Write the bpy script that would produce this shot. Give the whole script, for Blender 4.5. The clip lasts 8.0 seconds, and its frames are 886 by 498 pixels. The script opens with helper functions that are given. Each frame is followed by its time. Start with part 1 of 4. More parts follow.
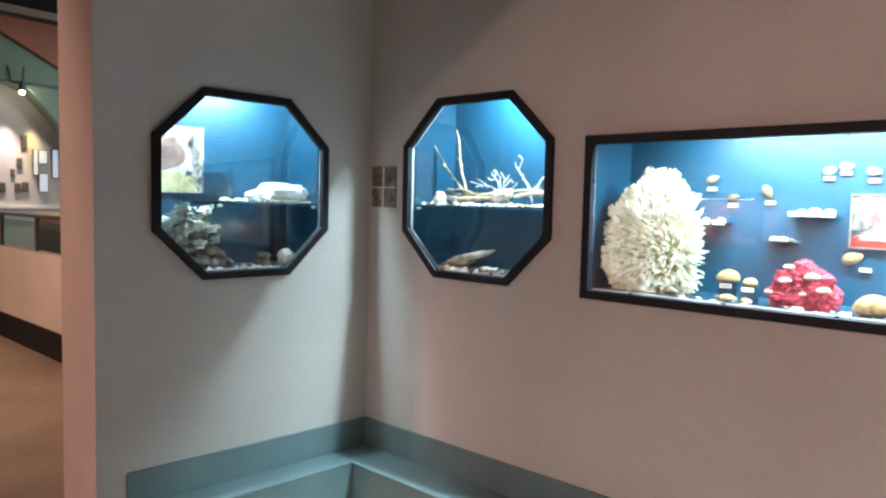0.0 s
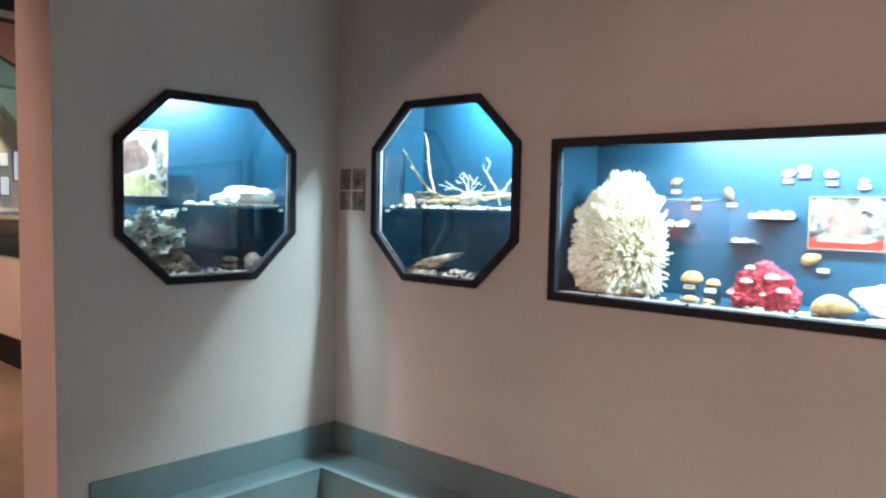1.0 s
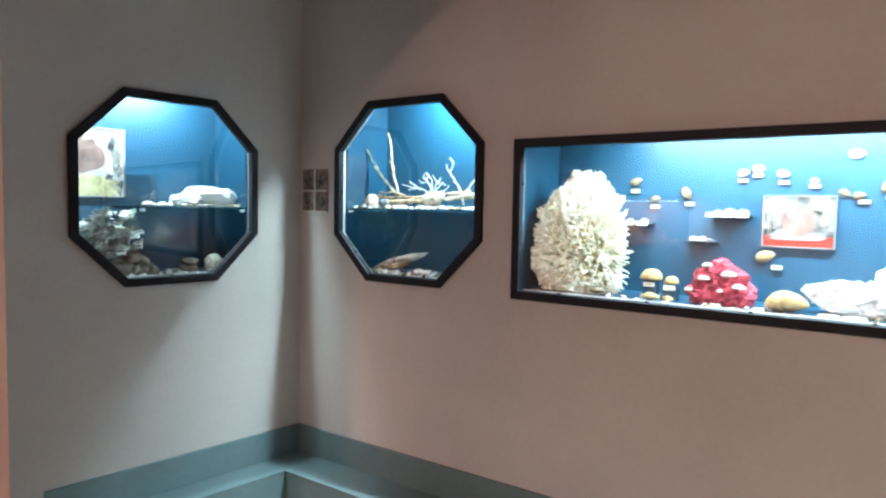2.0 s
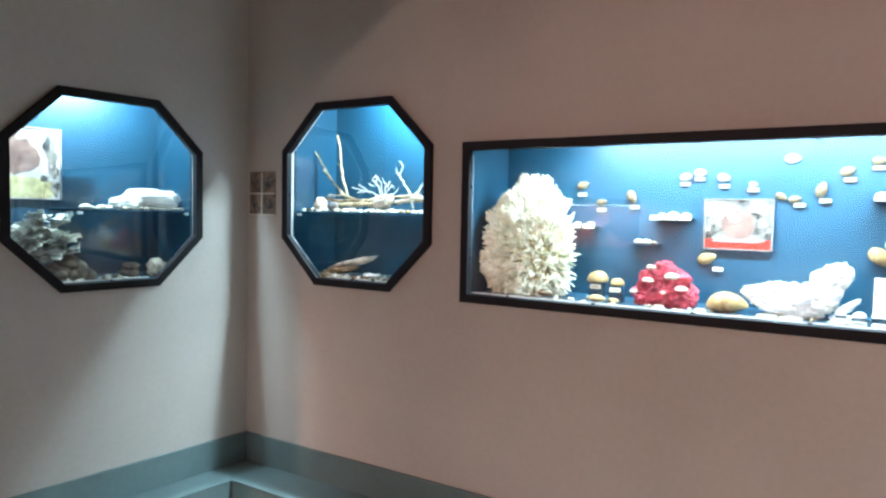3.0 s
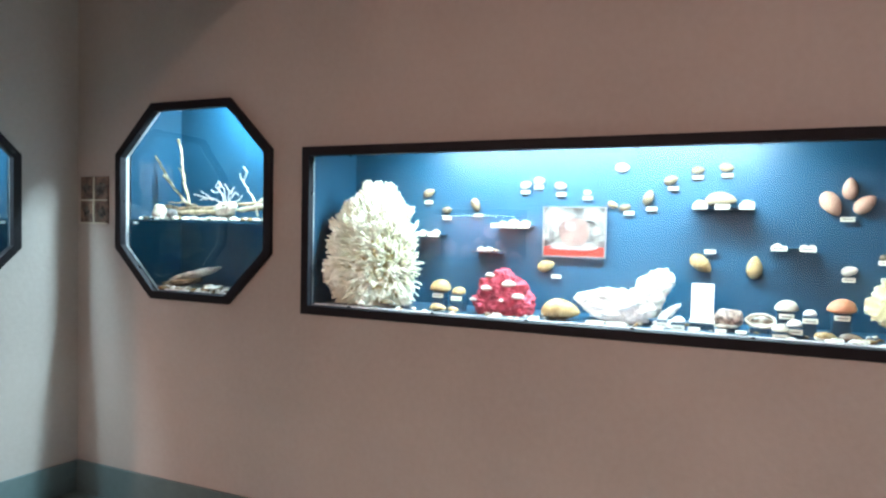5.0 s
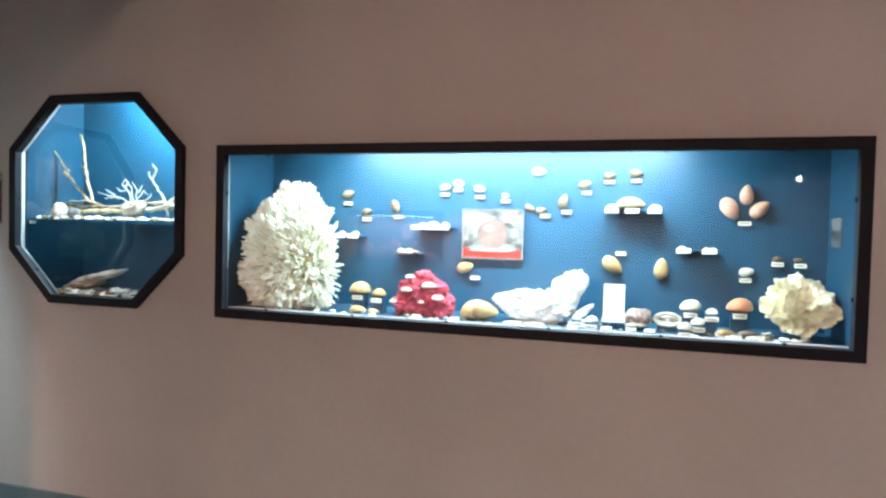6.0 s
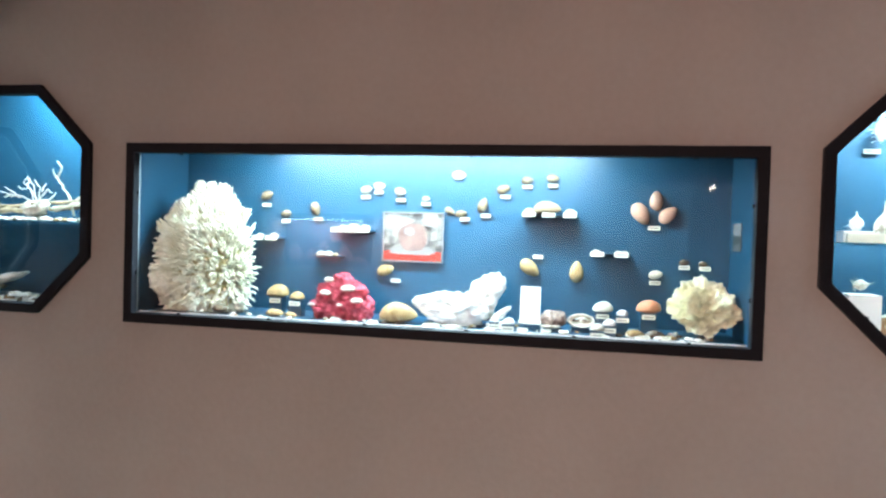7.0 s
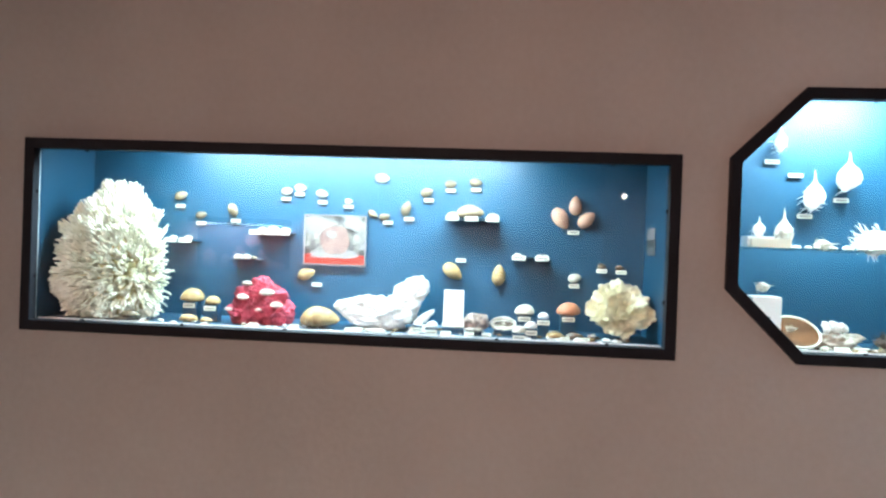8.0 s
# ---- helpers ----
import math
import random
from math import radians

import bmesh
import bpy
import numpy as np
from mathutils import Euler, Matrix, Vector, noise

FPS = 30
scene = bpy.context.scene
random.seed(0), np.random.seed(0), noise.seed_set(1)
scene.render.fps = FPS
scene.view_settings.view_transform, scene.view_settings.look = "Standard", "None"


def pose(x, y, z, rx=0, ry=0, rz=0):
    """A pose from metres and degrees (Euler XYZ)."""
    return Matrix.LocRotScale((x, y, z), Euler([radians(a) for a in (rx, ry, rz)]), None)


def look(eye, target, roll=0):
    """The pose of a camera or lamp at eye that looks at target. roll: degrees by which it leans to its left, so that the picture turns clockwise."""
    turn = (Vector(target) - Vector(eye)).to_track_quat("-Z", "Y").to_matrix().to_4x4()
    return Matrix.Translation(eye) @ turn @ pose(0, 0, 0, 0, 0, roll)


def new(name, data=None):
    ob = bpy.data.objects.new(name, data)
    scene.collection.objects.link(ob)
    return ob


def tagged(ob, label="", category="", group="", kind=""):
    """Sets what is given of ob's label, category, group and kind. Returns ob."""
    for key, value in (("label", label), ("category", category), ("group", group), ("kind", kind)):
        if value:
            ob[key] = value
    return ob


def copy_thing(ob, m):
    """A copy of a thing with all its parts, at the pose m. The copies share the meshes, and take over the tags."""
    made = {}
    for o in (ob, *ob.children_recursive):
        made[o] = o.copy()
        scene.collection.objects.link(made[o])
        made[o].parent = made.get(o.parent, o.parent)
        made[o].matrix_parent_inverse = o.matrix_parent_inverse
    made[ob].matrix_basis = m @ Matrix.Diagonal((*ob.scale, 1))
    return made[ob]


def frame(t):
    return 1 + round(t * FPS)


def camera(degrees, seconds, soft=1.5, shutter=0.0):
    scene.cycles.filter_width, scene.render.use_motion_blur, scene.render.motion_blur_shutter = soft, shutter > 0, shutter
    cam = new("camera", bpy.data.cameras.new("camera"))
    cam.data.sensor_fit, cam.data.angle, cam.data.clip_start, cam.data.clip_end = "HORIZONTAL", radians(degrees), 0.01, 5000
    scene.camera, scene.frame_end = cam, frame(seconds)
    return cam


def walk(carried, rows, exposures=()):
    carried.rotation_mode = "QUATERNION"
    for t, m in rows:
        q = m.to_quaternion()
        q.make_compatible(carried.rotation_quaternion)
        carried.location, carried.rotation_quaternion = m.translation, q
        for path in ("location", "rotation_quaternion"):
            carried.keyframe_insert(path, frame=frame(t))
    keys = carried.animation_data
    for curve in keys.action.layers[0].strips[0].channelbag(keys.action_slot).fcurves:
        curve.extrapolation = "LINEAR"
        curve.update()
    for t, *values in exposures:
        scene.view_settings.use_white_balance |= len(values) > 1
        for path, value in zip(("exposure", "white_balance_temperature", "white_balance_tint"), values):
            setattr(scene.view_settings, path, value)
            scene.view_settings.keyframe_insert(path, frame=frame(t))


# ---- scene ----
cam = camera(66.6, 8.0, soft=2.4)
METRES, EYE, TILT, LEAN, TURN = 8.0, 1.5, 0.0, 0.0, 0.0
PATH = [
    (0, (2.529, -2.301, 1.532), (1.216, -0.799, 1.398), 1.4),
    (0.5, (2.538, -2.286, 1.535), (1.249, -0.761, 1.41), 1.3),
    (1, (2.543, -2.288, 1.539), (1.291, -0.734, 1.411), 1.2),
    (1.5, (2.547, -2.29, 1.534), (1.332, -0.707, 1.409), 1.1),
    (3, (2.566, -2.261, 1.527), (1.502, -0.57, 1.421), 1.1),
    (3.5, (2.602, -2.223, 1.52), (1.588, -0.502, 1.425), 1.1),
    (4, (2.668, -2.161, 1.529), (1.7, -0.413, 1.434), 1.1),
    (4.2, (2.695, -2.133, 1.527), (1.747, -0.374, 1.436), 1.1),
    (5.3, (2.734, -2.088, 1.518), (1.983, -0.236, 1.454), 1.2),
    (5.5, (2.739, -2.087, 1.519), (2.027, -0.219, 1.454), 1.3),
    (6, (2.718, -2.099, 1.524), (2.139, -0.185, 1.463), 1.4),
    (6.5, (2.74, -2.095, 1.524), (2.253, -0.156, 1.47), 1.6),
    (7, (2.757, -2.091, 1.519), (2.375, -0.128, 1.477), 1.8),
    (7.5, (2.753, -2.088, 1.514), (2.483, -0.107, 1.485), 1.9),
    (8, (2.743, -2.08, 1.508), (2.596, -0.086, 1.493), 2.1),
]
walk(cam, [(t, look(eye, target, roll)) for t, eye, target, roll in PATH],
     exposures=[(0.0, -0.15), (3.0, -0.25), (5.5, -0.36), (8.0, -0.5)])

# world: a closed hall, only a trace of stray light
world = bpy.data.worlds.new("world")
scene.world = world
world.use_nodes = True
world.node_tree.nodes["Background"].inputs[0].default_value = (0.47, 0.66, 0.6, 1)
world.node_tree.nodes["Background"].inputs[1].default_value = 0.038


def lamp(name, kind, m, watts, colour, size=0.1, size_y=None, angle=90, blend=1.0):
    data = bpy.data.lights.new(name, kind)
    data.energy, data.color = watts, colour
    if kind == "AREA":
        data.shape, data.size, data.size_y = "RECTANGLE", size, size_y or size
    else:
        data.shadow_soft_size = size
    if kind == "SPOT":
        data.spot_size, data.spot_blend = radians(angle), blend
    ob = new(name, data)
    ob.matrix_world = m
    return ob


WARM = (1.0, 0.65, 0.55)
COOL = (0.64, 0.91, 1.0)
MAIN_LAMP = (0.91, -7.0, 2.9)
lamp("main_spot", "SPOT", look(MAIN_LAMP, (5.4, 0, -1.0)), 880, WARM, 0.015, angle=92)
lamp("hall_spot", "SPOT", look((-1.6, -5.0, 3.9), (-2.3, -0.6, 0.3)), 580, (1.0, 0.55, 0.42), 0.1, angle=66, blend=0.6)
# second hall lamp, unseen, added to brighten the floor
lamp("hall_fill_far", "SPOT", look((-5.0, -4.0, 3.9), (-4.5, -0.5, 0.1)), 560, (1.0, 0.62, 0.4), 0.1, angle=72, blend=0.7)
lamp("far_spot", "SPOT", look((-9.72, 1.27, 3.06), (-9.98, 1.26, 1.5)), 260, (1.0, 0.8, 0.74), 0.03, angle=46)
lamp("far_yellow_spot", "SPOT", look((-9.8, 1.63, 2.88), (-9.98, 1.64, 1.9)), 90, (1.0, 0.74, 0.3), 0.03, angle=46)
# added fill for the far hall; no lamp is known there
lamp("far_fill", "AREA", look((-5.6, 4.6, 3.4), (-10, 1.6, 1.2)), 110, (0.85, 0.93, 1.0), 0.8)


# ---- materials ----
def mat(name, colour, rough=0.6, vary=0.15, scale=6.0, fine=60.0, bump=0.1, metallic=0.0, second=None, tint=0.0, coat=0.0):
    """A surface with colour drift at two scales and fine relief. second: a colour mixed in patches. tint: change from object to object."""
    m = bpy.data.materials.new(name)
    m.use_nodes = True
    nt = m.node_tree
    p = nt.nodes["Principled BSDF"]
    p.inputs["Roughness"].default_value, p.inputs["Metallic"].default_value = rough, metallic
    p.inputs["Coat Weight"].default_value = coat
    tc = nt.nodes.new("ShaderNodeTexCoord")

    def tex(s, detail):
        n = nt.nodes.new("ShaderNodeTexNoise")
        n.inputs["Scale"].default_value, n.inputs["Detail"].default_value = s, detail
        nt.links.new(tc.outputs["Object"], n.inputs["Vector"])
        return n
    big, small = tex(scale, 4), tex(fine, 3)
    ramp = nt.nodes.new("ShaderNodeValToRGB")
    lo = [c * (1 - vary) for c in colour] + [1]
    hi = [min(1, c * (1 + vary)) for c in (second or colour)] + [1]
    ramp.color_ramp.elements[0].position, ramp.color_ramp.elements[0].color = 0.35, lo
    ramp.color_ramp.elements[1].position, ramp.color_ramp.elements[1].color = 0.65, hi
    nt.links.new(big.outputs["Fac"], ramp.inputs["Fac"])
    mix = nt.nodes.new("ShaderNodeMix")
    mix.data_type, mix.blend_type = "RGBA", "OVERLAY"
    mix.inputs[0].default_value = min(1.0, vary * 1.2)
    nt.links.new(ramp.outputs["Color"], mix.inputs[6])
    nt.links.new(small.outputs["Fac"], mix.inputs[7])
    out = mix.outputs[2]
    if tint:
        info, hsv = nt.nodes.new("ShaderNodeObjectInfo"), nt.nodes.new("ShaderNodeHueSaturation")
        rng = nt.nodes.new("ShaderNodeMapRange")
        rng.inputs["To Min"].default_value, rng.inputs["To Max"].default_value = 1 - tint, 1 + tint
        nt.links.new(info.outputs["Random"], rng.inputs["Value"])
        nt.links.new(rng.outputs["Result"], hsv.inputs["Value"])
        nt.links.new(out, hsv.inputs["Color"])
        out = hsv.outputs["Color"]
    nt.links.new(out, p.inputs["Base Color"])
    if bump:
        b = nt.nodes.new("ShaderNodeBump")
        b.inputs["Strength"].default_value, b.inputs["Distance"].default_value = bump, 0.01
        nt.links.new(small.outputs["Fac"], b.inputs["Height"])
        nt.links.new(b.outputs["Normal"], p.inputs["Normal"])
    return m


def glass_mat(name, colour=(1, 1, 1), ior=1.45):
    m = bpy.data.materials.new(name)
    m.use_nodes = True
    p = m.node_tree.nodes["Principled BSDF"]
    p.inputs["Base Color"].default_value = (*colour, 1)
    p.inputs["Roughness"].default_value = 0.0
    p.inputs["IOR"].default_value = ior
    p.inputs["Transmission Weight"].default_value = 1.0
    return m


def glow_mat(name, colour, strength):
    m = bpy.data.materials.new(name)
    m.use_nodes = True
    p = m.node_tree.nodes["Principled BSDF"]
    p.inputs["Base Color"].default_value = (0.8, 0.8, 0.8, 1)
    p.inputs["Emission Color"].default_value = (*colour, 1)
    p.inputs["Emission Strength"].default_value = strength
    return m


PLASTER = mat("painted_plaster", (0.58, 0.535, 0.51), 0.75, 0.07, 1.3, 45, 0.12)
PLINTH = mat("teal_grey_paint", (0.15, 0.22, 0.235), 0.4, 0.1, 3, 40, 0.06)
FLOOR = mat("worn_stone_floor", (0.4, 0.335, 0.265), 0.35, 0.2, 1.3, 25, 0.04)
CEIL = mat("ceiling_paint", (0.5, 0.46, 0.42), 0.8, 0.06, 1.0, 30, 0.05)
PINK_CEIL = mat("rose_ceiling_paint", (0.5, 0.22, 0.15), 0.8, 0.1, 1.0, 30, 0.05)
GREEN = mat("green_beam_paint", (0.24, 0.36, 0.27), 0.6, 0.12, 1.5, 30, 0.05)
BLACK = mat("black_frame_paint", (0.01, 0.01, 0.015), 0.6, 0.2, 9, 120, 0.03)
BLACK.node_tree.nodes["Principled BSDF"].inputs["Specular IOR Level"].default_value = 0.25
BLUE = mat("blue_case_paint", (0.0055, 0.042, 0.079), 0.42, 0.03, 3, 80, 0.0)
BLUE.node_tree.nodes["Principled BSDF"].inputs["Specular IOR Level"].default_value = 0.4
WHITE = mat("white_paint", (0.8, 0.8, 0.78), 0.5, 0.03, 8, 80, 0.03)
REVEAL = mat("pale_metal_strip", (0.45, 0.48, 0.5), 0.45, 0.05, 8, 80, 0.02)
DARK = mat("dark_ceiling", (0.012, 0.012, 0.014), 0.8, 0.1, 3, 30, 0.0)
GLASS = glass_mat("window_glass")
ACRYL = glass_mat("acrylic", (0.93, 0.97, 0.97))
TUBE = glow_mat("tube_light", (0.8, 0.93, 1.0), 6.0)


# ---- mesh helpers ----
def part(name, bm, material, parent=None, label="", smooth=False):
    me = bpy.data.meshes.new(name)
    bmesh.ops.recalc_face_normals(bm, faces=bm.faces)
    bm.to_mesh(me)
    bm.free()
    if smooth:
        for f in me.polygons:
            f.use_smooth = True
    me.materials.append(material)
    ob = new(name, me)
    if parent:
        ob.parent = parent
    if label:
        ob["label"] = label
    return ob


def thing(name, m, label, category, group=""):
    ob = tagged(new(name), label, category, group)
    ob.matrix_world = m
    return ob


def single(name, bm, material, m, label, category, group="", smooth=False):
    ob = tagged(part(name, bm, material, smooth=smooth), label, category, group)
    ob.matrix_world = m
    return ob


def setting(name, bm, material, m=None, label=""):
    ob = tagged(part(name, bm, material), label, "", "", "structure")
    if m:
        ob.matrix_world = m
    return ob


def box(bm, x0, x1, y0, y1, z0, z1, bevel=0.0):
    r = bmesh.ops.create_cube(bm, size=1)
    for v in r["verts"]:
        v.co = Vector(((x0 + x1) / 2 + v.co.x * (x1 - x0), (y0 + y1) / 2 + v.co.y * (y1 - y0), (z0 + z1) / 2 + v.co.z * (z1 - z0)))
    if bevel:
        edges = list({e for v in r["verts"] for e in v.link_edges})
        bmesh.ops.bevel(bm, geom=edges, offset=bevel, segments=2, affect="EDGES", profile=0.5)
    return bm


def boxed(*a):
    return box(bmesh.new(), *a)


def prism(bm, pts, y0, y1):
    """Outline (x, z) pushed from y0 to y1."""
    a = [bm.verts.new((x, y0, z)) for x, z in pts]
    b = [bm.verts.new((x, y1, z)) for x, z in pts]
    bm.faces.new(a), bm.faces.new(b[::-1])
    n = len(pts)
    for i in range(n):
        bm.faces.new((a[i], b[i], b[(i + 1) % n], a[(i + 1) % n]))
    return bm


def ring(bm, outer, inner, y0, y1, bevel=0.0):
    """A frame between two outlines of as many corners."""
    n = len(outer)
    v = [[bm.verts.new((x, y, z)) for x, z in o] for o in (outer, inner) for y in (y0, y1)]
    for i in range(n):
        j = (i + 1) % n
        for p, q in ((0, 1), (1, 3), (3, 2), (2, 0)):
            bm.faces.new((v[p][i], v[p][j], v[q][j], v[q][i]))
    if bevel:
        edges = [e for e in bm.edges if all(w.co.y < y0 + 1e-6 for w in e.verts) and (e.verts[0] in v[0]) == (e.verts[1] in v[0])]
        bmesh.ops.bevel(bm, geom=edges, offset=bevel, segments=2, affect="EDGES", profile=0.5)
    return bm


def octagon(x0, x1, z0, z1, c):
    """Counter-clockwise as seen from the front, from the lower left of the bottom edge."""
    return [(x0 + c, z0), (x1 - c, z0), (x1, z0 + c), (x1, z1 - c), (x1 - c, z1), (x0 + c, z1), (x0, z1 - c), (x0, z0 + c)]


def oblong(x0, x1, z0, z1):
    return [(x0, z0), (x1, z0), (x1, z1), (x0, z1)]


def inset(o, d):
    """The outline moved inwards by d (outwards if negative)."""
    n, out = len(o), []
    for i in range(n):
        p, q, r = Vector(o[i - 1]), Vector(o[i]), Vector(o[(i + 1) % n])
        a, b = (q - p).normalized(), (r - q).normalized()
        na, nb = Vector((-a.y, a.x)), Vector((-b.y, b.x))
        k = (na + nb) / (1 + na.dot(nb))
        out.append(tuple(q + k * d))
    return out


def wall_leaf(bm, x0, x1, z0, z1, y0, y1, holes):
    """A wall with convex openings, from left to right."""
    x = x0
    for h in holes:
        hx0, hx1 = min(p[0] for p in h), max(p[0] for p in h)
        if hx0 > x:
            prism(bm, oblong(x, hx0, z0, z1), y0, y1)
        mid = (min(p[1] for p in h) + max(p[1] for p in h)) / 2
        up = sorted([p for p in h if p[1] > mid], key=lambda p: p[0])
        low = sorted([p for p in h if p[1] < mid], key=lambda p: p[0])
        prism(bm, up + [(hx1, z1), (hx0, z1)], y0, y1)
        prism(bm, [(hx0, z0), (hx1, z0)] + low[::-1], y0, y1)
        x = hx1
    prism(bm, oblong(x, x1, z0, z1), y0, y1)
    return bm


# ---- the place: two walls that meet in a corner, a plinth, a hall beyond ----
A_FRAME = pose(0.02, 0, 0, 0, 0, 83.7)
B_FRAME = pose(0, 0, 0)
C_FRAME = pose(4.5, 0, 0, 0, 0, -83.7)
OCT_A = octagon(-1.06, -0.25, 1.19, 1.985, 0.205)
OCT_B = octagon(0.27, 1.09, 1.195, 2.005, 0.205)
RECT = oblong(1.233, 3.299, 1.184, 1.802)
OCT_C = octagon(3.44, 4.27, 1.19, 2.01, 0.213)
OCT_D = octagon(0.25, 1.06, 1.19, 1.985, 0.205)
H = 4.9

bm = wall_leaf(bmesh.new(), -0.1, 4.6, 0, H, 0, 0.045, [inset(o, 0.015) for o in (OCT_B, RECT, OCT_C)])
box(bm, -0.1, 4.6, 0.5, 0.55, 0, H)
setting("wall_north", bm, PLASTER, label="smooth pinkish-grey painted plaster wall with cases")
bm = wall_leaf(bmesh.new(), -1.27, 0.04, 0, H, 0, 0.045, [inset(OCT_A, 0.015)])
box(bm, -1.27, -1.2, 0.045, 0.485, 0, H)
box(bm, -1.2, 0.04, 0.44, 0.485, 0, H)
setting("wall_west", bm, PLASTER, A_FRAME, "grey painted plaster wall with a case")
bm = wall_leaf(bmesh.new(), -0.04, 1.27, 0, H, 0, 0.045, [inset(OCT_D, 0.015)])
box(bm, 1.2, 1.27, 0.045, 0.485, 0, H)
box(bm, -0.04, 1.2, 0.44, 0.485, 0, H)
setting("wall_east", bm, PLASTER, C_FRAME)

setting("floor", boxed(-14, 10, -10.5, 7, -0.2, 0), FLOOR, label="worn warm beige stone floor")
setting("ceiling", boxed(-3.5, 10, -10.5, 0.6, H, H + 0.15), CEIL)
# unseen lowered soffit over the corner, edge along west wall, lengthened to cast shade
setting("ceiling_soffit", boxed(-6.6, 0.1, -1.43, 0.02, 2.75, 2.95), CEIL, A_FRAME @ pose(0, 0, 0))
setting("wall_south", boxed(-14, 10, -10.7, -10.5, 0, H), PLASTER)
setting("wall_hall_east", boxed(10, 10.2, -10.5, 7, 0, H), PLASTER)
setting("wall_far", boxed(-10.2, -10, -10.5, 7, 0, H), PLASTER)
setting("wall_hall_north", boxed(-10, 10, 7, 7.2, 0, H), PLASTER)
setting("ceiling_hall", boxed(-10.2, -3.5, -10.5, 7, H - 0.05, H + 0.1), PINK_CEIL)
setting("ceiling_hall_north", boxed(-3.5, 10, 0.6, 7, H, H + 0.1), CEIL)

# plinth along the walls: an upstand and a ledge that turns the corners
LEDGE_Z, SK_Z = 0.3, 0.44
setting("baseboard_north", boxed(0.015, 4.5, -0.012, 0, LEDGE_Z, SK_Z, 0.003), PLINTH)
setting("baseboard_west", boxed(-1.16, -0.0125, -0.012, 0, LEDGE_Z, SK_Z, 0.003), PLINTH, A_FRAME)
setting("baseboard_east", boxed(0.0125, 1.16, -0.012, 0, LEDGE_Z, SK_Z, 0.003), PLINTH, C_FRAME)
ends = [A_FRAME @ Vector(p) for p in ((-1.16, 0, 0), (-1.16, -0.175, 0))] + [C_FRAME @ Vector(p) for p in ((1.16, -0.175, 0), (1.16, 0, 0))]
foot = [(0.02, 0.0), (ends[0].x, ends[0].y), (ends[1].x, ends[1].y), (0.172, -0.219), (4.348, -0.219), (ends[2].x, ends[2].y), (ends[3].x, ends[3].y), (4.5, 0.0)]
bm = bmesh.new()
low, top = [bm.verts.new((x, y, 0)) for x, y in foot], [bm.verts.new((x, y, LEDGE_Z)) for x, y in foot]
bm.faces.new(low), bm.faces.new(top)
for i in range(8):
    bm.faces.new((low[i], low[(i + 1) % 8], top[(i + 1) % 8], top[i]))
bmesh.ops.bevel(bm, geom=[e for e in bm.edges if all(v in top for v in e.verts)], offset=0.004, segments=2, affect="EDGES", profile=0.5)
setting("plinth", bm, PLINTH, label="teal-grey painted plinth ledge along the wall foot")


def display_case(m, outline, x0, x1, z0, z1, depth, tube, tube_len, watts, label, tube_y=0.08, tip=38):
    """A lit case let into a wall: black frame, pane, pale reveal, blue box and a tube under its top."""
    inner = inset(outline, 0.034)
    c = thing("display_case", m, label, "display case", "wall display cases")
    fr = part("frame", ring(bmesh.new(), outline, inner, -0.02, 0.012, 0.003), BLACK, c, "black painted frame")
    part("reveal", ring(bmesh.new(), inset(outline, 0.016), inset(inner, -0.004), 0.0125, 0.022), REVEAL, c, "pale metal reveal")
    pane = part("glass_pane", prism(bmesh.new(), inset(inner, -0.0035), 0.002, 0.007), GLASS, c, "clear glass pane")
    pane.visible_shadow = False
    t = 0.012
    y0, y1 = 0.0225 if len(outline) == 4 else 0.046, depth
    sill = min(p[0] for p in inner) if len(outline) == 4 else inner[0][0]
    end = max(p[0] for p in inner) if len(outline) == 4 else inner[1][0]
    part("sill", boxed(sill, end, 0.048 if len(outline) == 8 else 0.0235, 0.056 if len(outline) == 8 else 0.028, z0 + 0.0005, z0 + 0.005, 0.001), WHITE, c, "white sill strip")
    part("back_panel", boxed(x0 - t, x1 + t, y1, y1 + t, z0 - t, z1 + t), BLUE, c)
    part("side_panel", boxed(x0 - t, x0, y0, y1, z0, z1), BLUE, c)
    part("side_panel", boxed(x1, x1 + t, y0, y1, z0, z1), BLUE, c)
    part("floor_panel", boxed(x0 - t, x1 + t, y0, y1, z0 - t, z0), BLUE, c)
    part("top_panel", boxed(x0 - t, x1 + t, y0, y1, z1, z1 + t), BLUE, c)
    bm = bmesh.new()
    bmesh.ops.create_cone(bm, segments=10, radius1=0.008, radius2=0.008, depth=tube_len, cap_ends=True,
                          matrix=pose(tube, tube_y, z1 - 0.014, 0, 90, 0))
    part("light_tube", bm, TUBE, c, "lit fluorescent tube")
    lamp("case_lamp", "AREA", m @ pose(tube, tube_y + 0.005, z1 - 0.026, tip), watts, COOL, tube_len, 0.05)
    for i in range(len(inner)):
        p, q = Vector(inner[i - 1]), Vector(inner[i])
        n = max(1, round((q - p).length / 0.36))
        for k in range(n):
            s = p.lerp(q, (k + 0.5) / n)
            part("clip", boxed(s.x - 0.006, s.x + 0.006, -0.004, 0.0015, s.y - 0.006, s.y + 0.006, 0.0015), BLACK, fr)
    return c


